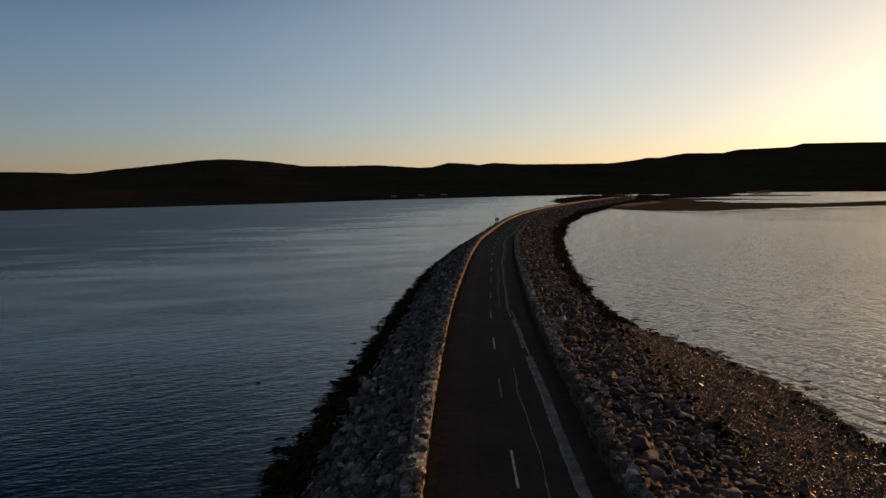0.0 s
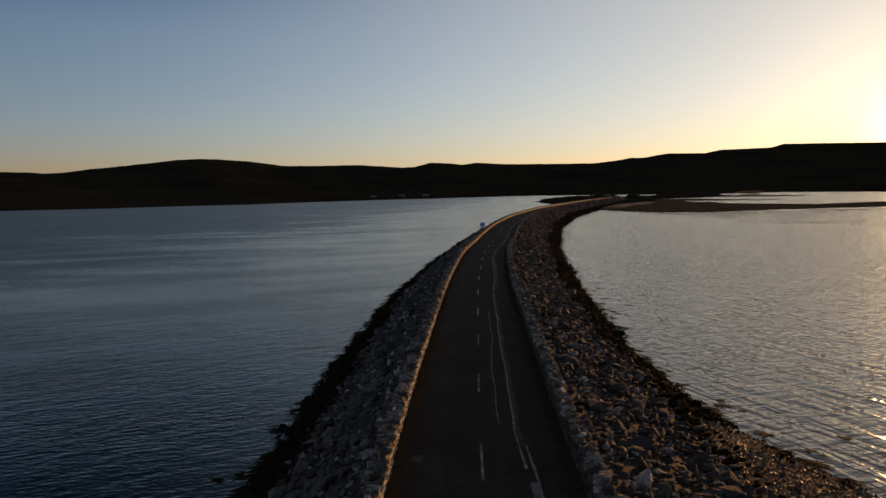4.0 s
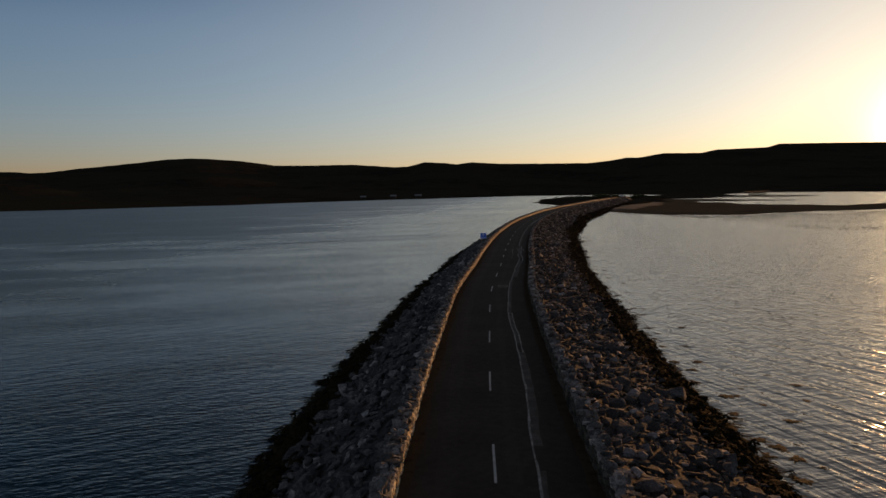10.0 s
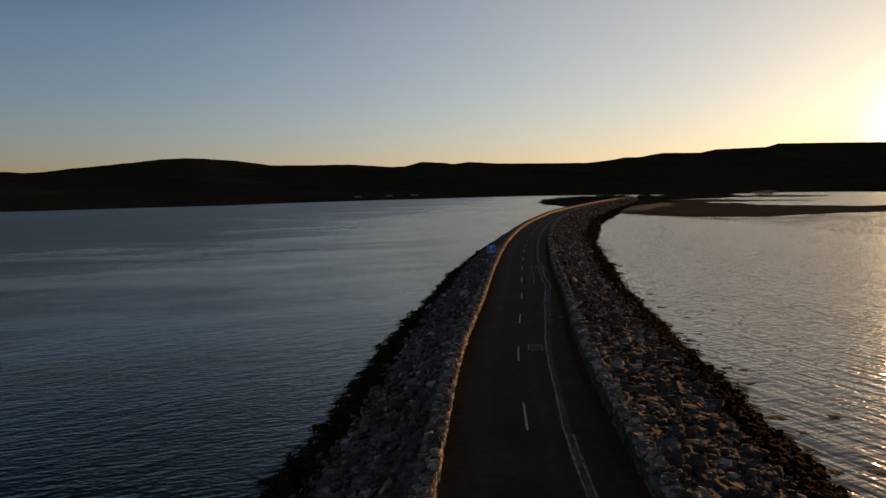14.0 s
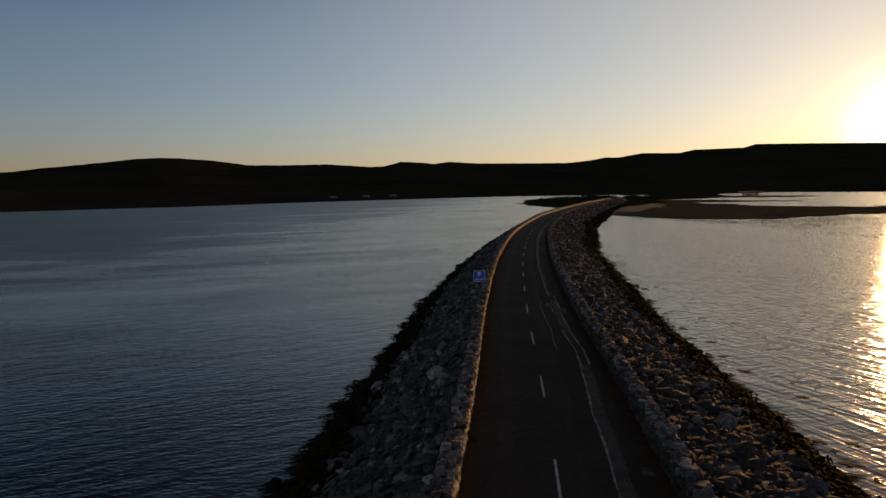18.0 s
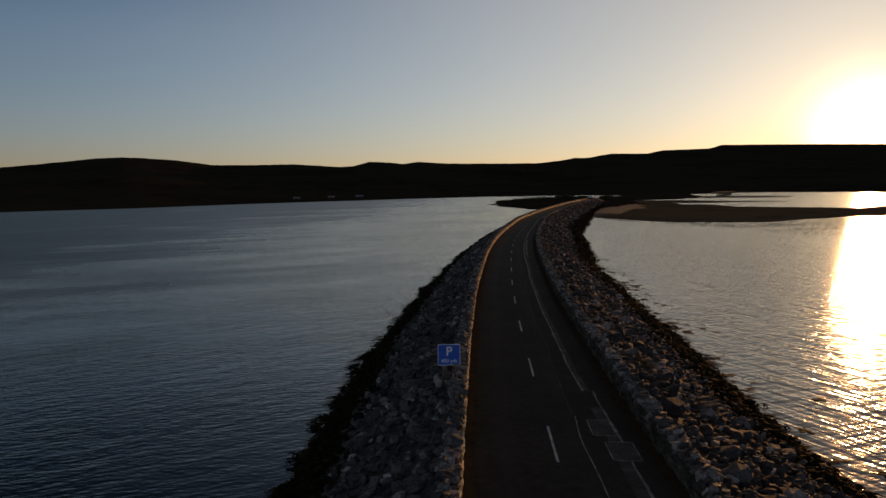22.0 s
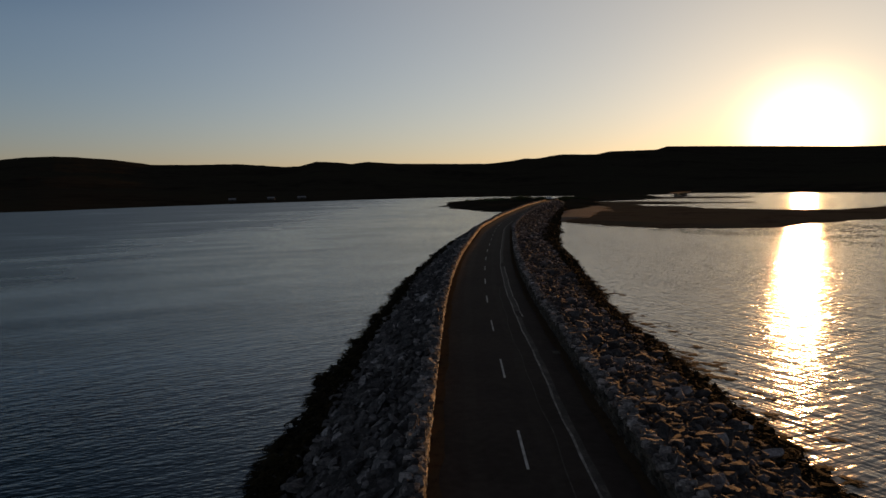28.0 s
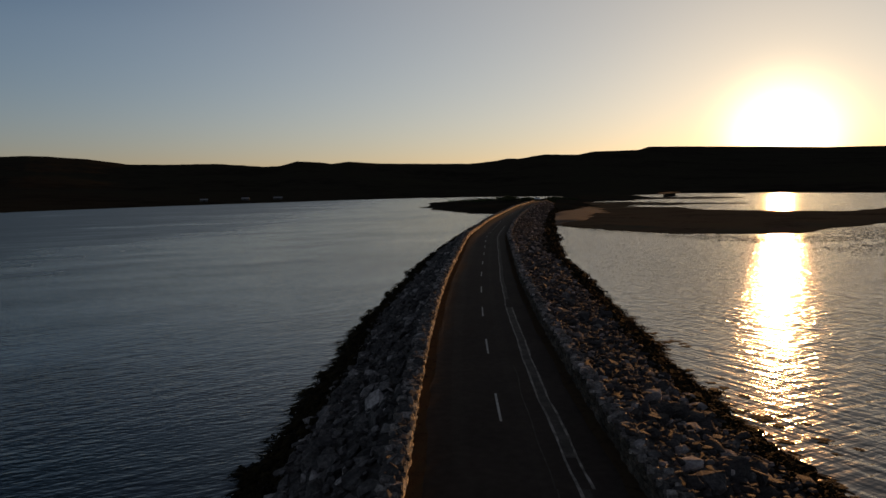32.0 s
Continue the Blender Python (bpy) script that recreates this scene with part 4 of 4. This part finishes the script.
def parking_sign():
    base = along(162.6, -3.52, ROAD_Z + 0.2)
    root = new("parking_sign")
    tagged(root, "blue parking sign with white P 450 yds behind the wall", "road sign")
    root.matrix_basis = pose(*base, 0, 0, -3)
    c = 1.37
    for x in (-0.24, 0.24):
        bm = bmesh.new()
        bmesh.ops.create_cone(bm, segments=14, radius1=0.038, radius2=0.038, depth=2.0, cap_ends=True, matrix=Matrix.Translation((x, 0.05, 0.78)))
        post = part("post", bm, M_STEEL, root, "galvanised steel post", True)
        bm = bmesh.new()
        bmesh.ops.create_cone(bm, segments=14, radius1=0.042, radius2=0.03, depth=0.03, cap_ends=True, matrix=Matrix.Translation((x, 0.05, 1.79)))
        part("post_cap", bm, M_STEEL, post)
        for z in (c - 0.25, c + 0.25):
            part("clip", box(bmesh.new(), x - 0.06, 0.0, z - 0.02, x + 0.06, 0.1, z + 0.02, 0.005), M_STEEL, post)
    face = part("plate", rounded_plate(0.87, 0.83, 0.05, 0.0, 0.008), M_WHITE, root, "white-edged sign plate")
    face.location.z = c
    blue = part("blue_panel", rounded_plate(0.825, 0.785, 0.035, -0.003, 0.0005), M_BLUE, face)
    text_mesh("letter", "P", 0.48, M_WHITE, face, 0, -0.02, -0.0045)
    text_mesh("letter", "450 yds", 0.2, M_WHITE, face, 0, -0.3, -0.0045)
    part("sticker", box(bmesh.new(), 0.16, -0.012, c - 0.47, 0.4, -0.004, c - 0.36, 0.002), M_SEAL, root, "small grey plate")


parking_sign()


# ---- island scrub ----
def bush_mesh(rng, w, h, n):
    """Stems and a ragged crown of many small leaf blades gathered in clumps."""
    clumps = np.stack([rng.normal(0, w * 0.32, 26), rng.normal(0, w * 0.32, 26), h * rng.uniform(0.25, 0.9, 26)], -1)
    c = clumps[rng.integers(0, len(clumps), n)] + rng.normal(0, 1, (n, 3)) * np.array([w * 0.13, w * 0.13, h * 0.12])
    c[:, 2] = np.maximum(c[:, 2], 0.05)
    d = rng.normal(0, 1, (n, 2, 3)) * 0.34
    v = np.stack([c, c + d[:, 0], c + d[:, 1]], 1).reshape(-1, 3)
    return mesh_from("crown", v, np.arange(n * 3).reshape(-1, 3), M_BUSH)


def bush(x, y, z, w, h, seed, n=900):
    rng = np.random.default_rng(seed)
    root = new("gorse_bush")
    tagged(root, "dark ragged gorse bush on the turf island", "bush", "island scrub")
    root.location = (x, y, z)
    part("crown", bush_mesh(rng, w, h, n), M_BUSH, root)
    bm = bmesh.new()
    for k in range(5):
        a, t = rng.uniform(0, 6.28), rng.uniform(0.1, 0.5)
        m = Matrix.Rotation(a, 4, "Z") @ Matrix.Rotation(t, 4, "Y") @ Matrix.Translation((0, 0, h * 0.3))
        bmesh.ops.create_cone(bm, segments=6, radius1=0.07, radius2=0.025, depth=h * 0.7, cap_ends=True, matrix=m)
    part("stems", bm, M_BANK, root)


for k, (x, y, w, h) in enumerate(((123, 604, 8, 0.9), (132, 611, 9, 1.1), (139, 610, 8, 1.3), (145.5, 608, 5, 2.3), (149, 607, 5, 2.9), (152.5, 606, 5, 2.5), (158, 599, 4, 1.8), (161.5, 597, 4, 1.5), (167, 600, 5, 0.9), (173.5, 598, 5, 1.7), (179, 606, 5, 1.9), (182, 606, 4, 1.9), (188, 604, 7, 0.9), (116, 602, 7, 0.8), (141.5, 580, 6, 2.6), (151, 578, 5, 2.2), (155, 580, 4, 2.0), (167, 577, 4, 2.0), (131, 590, 9, 1.7), (124, 585, 9, 1.3))):
    bush(x, y, 1.9, w, h + 0.5, 100 + k)


# ---- dry grass rooted behind the parapet ----
M_STRAW = material("dry_grass", [(0.06, 0.05, 0.02), (0.13, 0.1, 0.045), (0.2, 0.16, 0.08)], 6.0, 0.9, 0.05, 0.0, island=0.4)


def grass_tuft(x, y, z, r, seed):
    rnd = random.Random(seed)
    v, f = [], []
    for _ in range(150):
        a, q, ln = rnd.uniform(0, 2 * math.pi), r * rnd.random() ** 0.5, r * rnd.uniform(0.5, 1.1)
        bx, by = q * math.cos(a), q * math.sin(a)
        lean, w = rnd.uniform(0.2, 0.9), rnd.uniform(0.006, 0.014)
        dx, dy = math.cos(a) * lean * ln, math.sin(a) * lean * ln
        b = len(v)
        for t, zz in ((0.0, -0.05), (0.5, 0.55), (1.0, 0.75 - 0.3 * lean)):
            ww = w * (1 - 0.8 * t)
            for sg in (-1, 1):
                v.append((bx + dx * t * t - math.sin(a) * ww * sg, by + dy * t * t + math.cos(a) * ww * sg, zz * ln))
        f += [(b, b + 1, b + 3, b + 2), (b + 2, b + 3, b + 5, b + 4)]
    ob = new("grass_tuft", mesh_from("grass_tuft", v, f, M_STRAW))
    ob.location = (x, y, z)
    tagged(ob, "tuft of dry yellow-brown grass among the bank's rocks", "grass", "tufts on the bank")


for s_t, o_t, r_t in ((167.4, 5.0, 0.5), (168.2, 4.7, 0.35), (166.5, 5.3, 0.3), (27.6, -4.0, 0.25)):
    px, py, pz = along(s_t, o_t, float(bank_z(s_t, o_t, 1 if o_t > 0 else -1)) + 0.12)
    grass_tuft(px, py, pz, r_t, int(s_t * 10))


# ---- vehicles parked where the road lands ----
M_VAN = material("white_van_paint", [(0.62, 0.62, 0.6), (0.74, 0.74, 0.72)], 0.8, 0.35, 0.05, 0.02, 20, spec=0.5)
M_GLASS = material("dark_vehicle_glass", [(0.01, 0.012, 0.014), (0.02, 0.022, 0.025)], 1.0, 0.08, 0.03, 0.0, spec=0.5)
M_TYRE = material("tyre_rubber", [(0.015, 0.015, 0.015), (0.03, 0.03, 0.03)], 4.0, 0.85, 0.05, 0.2, 30)


def vehicle(name, label, x, y, z, turn, ln, wd, hb, hr, bonnet):
    """A body with a raked cabin, glass, wheels and lights; nose towards its own -y."""
    root = new(name)
    tagged(root, label, "vehicle", "parked vehicles")
    root.matrix_basis = pose(x, y, z, 0, 0, turn)
    bm = bmesh.new()
    prof = [(-ln / 2, 0.3), (-ln / 2, hb * 0.8), (-ln / 2 + bonnet, hb), (-ln / 2 + bonnet + 0.6, hr), (ln / 2 - 0.25, hr), (ln / 2, hb), (ln / 2, 0.3)]
    f = bm.faces.new([bm.verts.new((-wd / 2, a, b)) for a, b in prof])
    g = bmesh.ops.extrude_face_region(bm, geom=[f])
    bmesh.ops.translate(bm, verts=[v for v in g["geom"] if isinstance(v, bmesh.types.BMVert)], vec=(wd, 0, 0))
    bmesh.ops.recalc_face_normals(bm, faces=bm.faces)
    bmesh.ops.bevel(bm, geom=list(bm.edges), offset=0.06, segments=2, affect="EDGES")
    part("body", bm, M_VAN, root)
    y0 = -ln / 2 + bonnet
    bm = bmesh.new()
    bm.faces.new([bm.verts.new(v) for v in ((-wd * 0.43, y0 + 0.08, hb + 0.08), (wd * 0.43, y0 + 0.08, hb + 0.08), (wd * 0.4, y0 + 0.5, hr - 0.1), (-wd * 0.4, y0 + 0.5, hr - 0.1))])
    bmesh.ops.translate(bm, verts=bm.verts, vec=(0, -0.03, 0.02))
    part("windscreen", bm, M_GLASS, root)
    for sx in (-1, 1):
        part("side_window", box(bmesh.new(), sx * wd / 2 - 0.01, y0 + 0.7, hb + 0.08, sx * wd / 2 + 0.01, ln / 2 - 0.5, hr - 0.15), M_GLASS, root)
        part("headlight", box(bmesh.new(), sx * wd * 0.36 - 0.15, -ln / 2 - 0.02, hb * 0.6, sx * wd * 0.36 + 0.15, -ln / 2 + 0.05, hb * 0.75, 0.02), M_STEEL, root)
        for yy in (-ln * 0.31, ln * 0.3):
            bm = bmesh.new()
            bmesh.ops.create_cone(bm, segments=20, radius1=0.33, radius2=0.33, depth=0.2, cap_ends=True, matrix=pose(sx * (wd / 2 - 0.08), yy, 0.33, 0, 90, 0))
            w = part("wheel", bm, M_TYRE, root)
            bm = bmesh.new()
            bmesh.ops.create_cone(bm, segments=14, radius1=0.2, radius2=0.17, depth=0.04, cap_ends=True, matrix=pose(sx * (wd / 2 + 0.02), yy, 0.33, 0, 90, 0))
            part("rim", bm, M_STEEL, w)


vehicle("car", "small white car parked at the causeway's end", 150.5, 556, 3.75, 15, 4.0, 1.7, 0.9, 1.45, 1.0)


# ---- the far bridge ----
def column(x, y, z0, z1, r):
    bm = bmesh.new()
    bmesh.ops.create_cone(bm, segments=16, radius1=r, radius2=r, depth=z1 - z0, cap_ends=True, matrix=Matrix.Translation((x, y, (z0 + z1) / 2)))
    return bm


def bridge():
    a, b = Vector((344, 760, 0)), Vector((398, 832, 0))
    d = (b - a)
    root = new("bridge")
    tagged(root, "long low concrete road bridge on slender piers", "bridge")
    root.matrix_basis = Matrix.Translation(a) @ Matrix.Rotation(math.atan2(d.y, d.x), 4, "Z")
    ln = d.length
    part("deck", box(bmesh.new(), -8, -3.6, 2.9, ln + 8, 3.6, 3.4, 0.1), M_CONCRETE, root)
    for y in (-3.5, 3.5):
        part("parapet", box(bmesh.new(), -8, y - 0.15, 3.4, ln + 8, y + 0.15, 4.0, 0.03), M_CONCRETE, root)
    n = 9
    for k in range(n + 1):
        x = ln * k / n
        pier = part("pier", column(x, 0.0, -1.5, 2.65, 0.6), M_CONCRETE, root)
        part("pier_cap", box(bmesh.new(), x - 0.5, -3.2, 2.6, x + 0.5, 3.2, 2.9, 0.08), M_CONCRETE, pier)


bridge()


# ---- low sheds on the far shore ----
M_BOARD = material("weathered_board", [(0.05, 0.048, 0.045), (0.1, 0.096, 0.09)], 0.8, 0.9, 0.05, 0.3, 6.0)
M_SHEET = material("grey_sheet_roof", [(0.16, 0.163, 0.17), (0.26, 0.263, 0.27)], 1.5, 0.5, 0.1, 0.2, 8.0)


def shed(x, y, turn, ln, wd, eaves):
    """Walls under a pitched sheet roof, with a door in its front, which faces its own -y."""
    bpy.context.view_layer.update()
    hit, place, _, _ = bpy.data.objects["ground"].ray_cast(Vector((x, y, 400)), Vector((0, 0, -1)))
    root = new("shed")
    tagged(root, "low dark shed with a pale grey roof by the shore", "shed", "sheds on the far shore")
    root.matrix_basis = pose(x, y, (place.z if hit else 2.0) - 0.3, 0, 0, turn)
    ridge = eaves + wd * 0.22
    bm = bmesh.new()
    prof = [(-wd / 2, -0.6), (wd / 2, -0.6), (wd / 2, eaves), (0, ridge), (-wd / 2, eaves)]
    f = bm.faces.new([bm.verts.new((-ln / 2, a, b)) for a, b in prof])
    g = bmesh.ops.extrude_face_region(bm, geom=[f])
    bmesh.ops.translate(bm, verts=[v for v in g["geom"] if isinstance(v, bmesh.types.BMVert)], vec=(ln, 0, 0))
    bmesh.ops.recalc_face_normals(bm, faces=bm.faces)
    walls = part("wall", bm, M_BOARD, root)
    for sg in (-1, 1):
        bm = bmesh.new()
        lo, hi = (sg * (wd / 2 + 0.3), eaves - 0.1), (0.0, ridge + 0.06)
        vs = [bm.verts.new(v) for v in ((-ln / 2 - 0.2, lo[0], lo[1]), (ln / 2 + 0.2, lo[0], lo[1]), (ln / 2 + 0.2, hi[0], hi[1]), (-ln / 2 - 0.2, hi[0], hi[1]))]
        g = bmesh.ops.extrude_face_region(bm, geom=[bm.faces.new(vs)])
        bmesh.ops.translate(bm, verts=[v for v in g["geom"] if isinstance(v, bmesh.types.BMVert)], vec=(0, 0, 0.12))
        bmesh.ops.recalc_face_normals(bm, faces=bm.faces)
        part("roof", bm, M_SHEET, root)
    part("door", box(bmesh.new(), -0.6, -wd / 2 - 0.04, -0.2, 0.6, -wd / 2 + 0.1, 1.7, 0.02), M_TYRE, walls)


for x, y, turn, ln in ((-57, 803, 12, 6.0), (-26, 842, -6, 6.5), (2, 866, 4, 8.0)):
    shed(x, y, turn, ln, 4.5, 1.8)
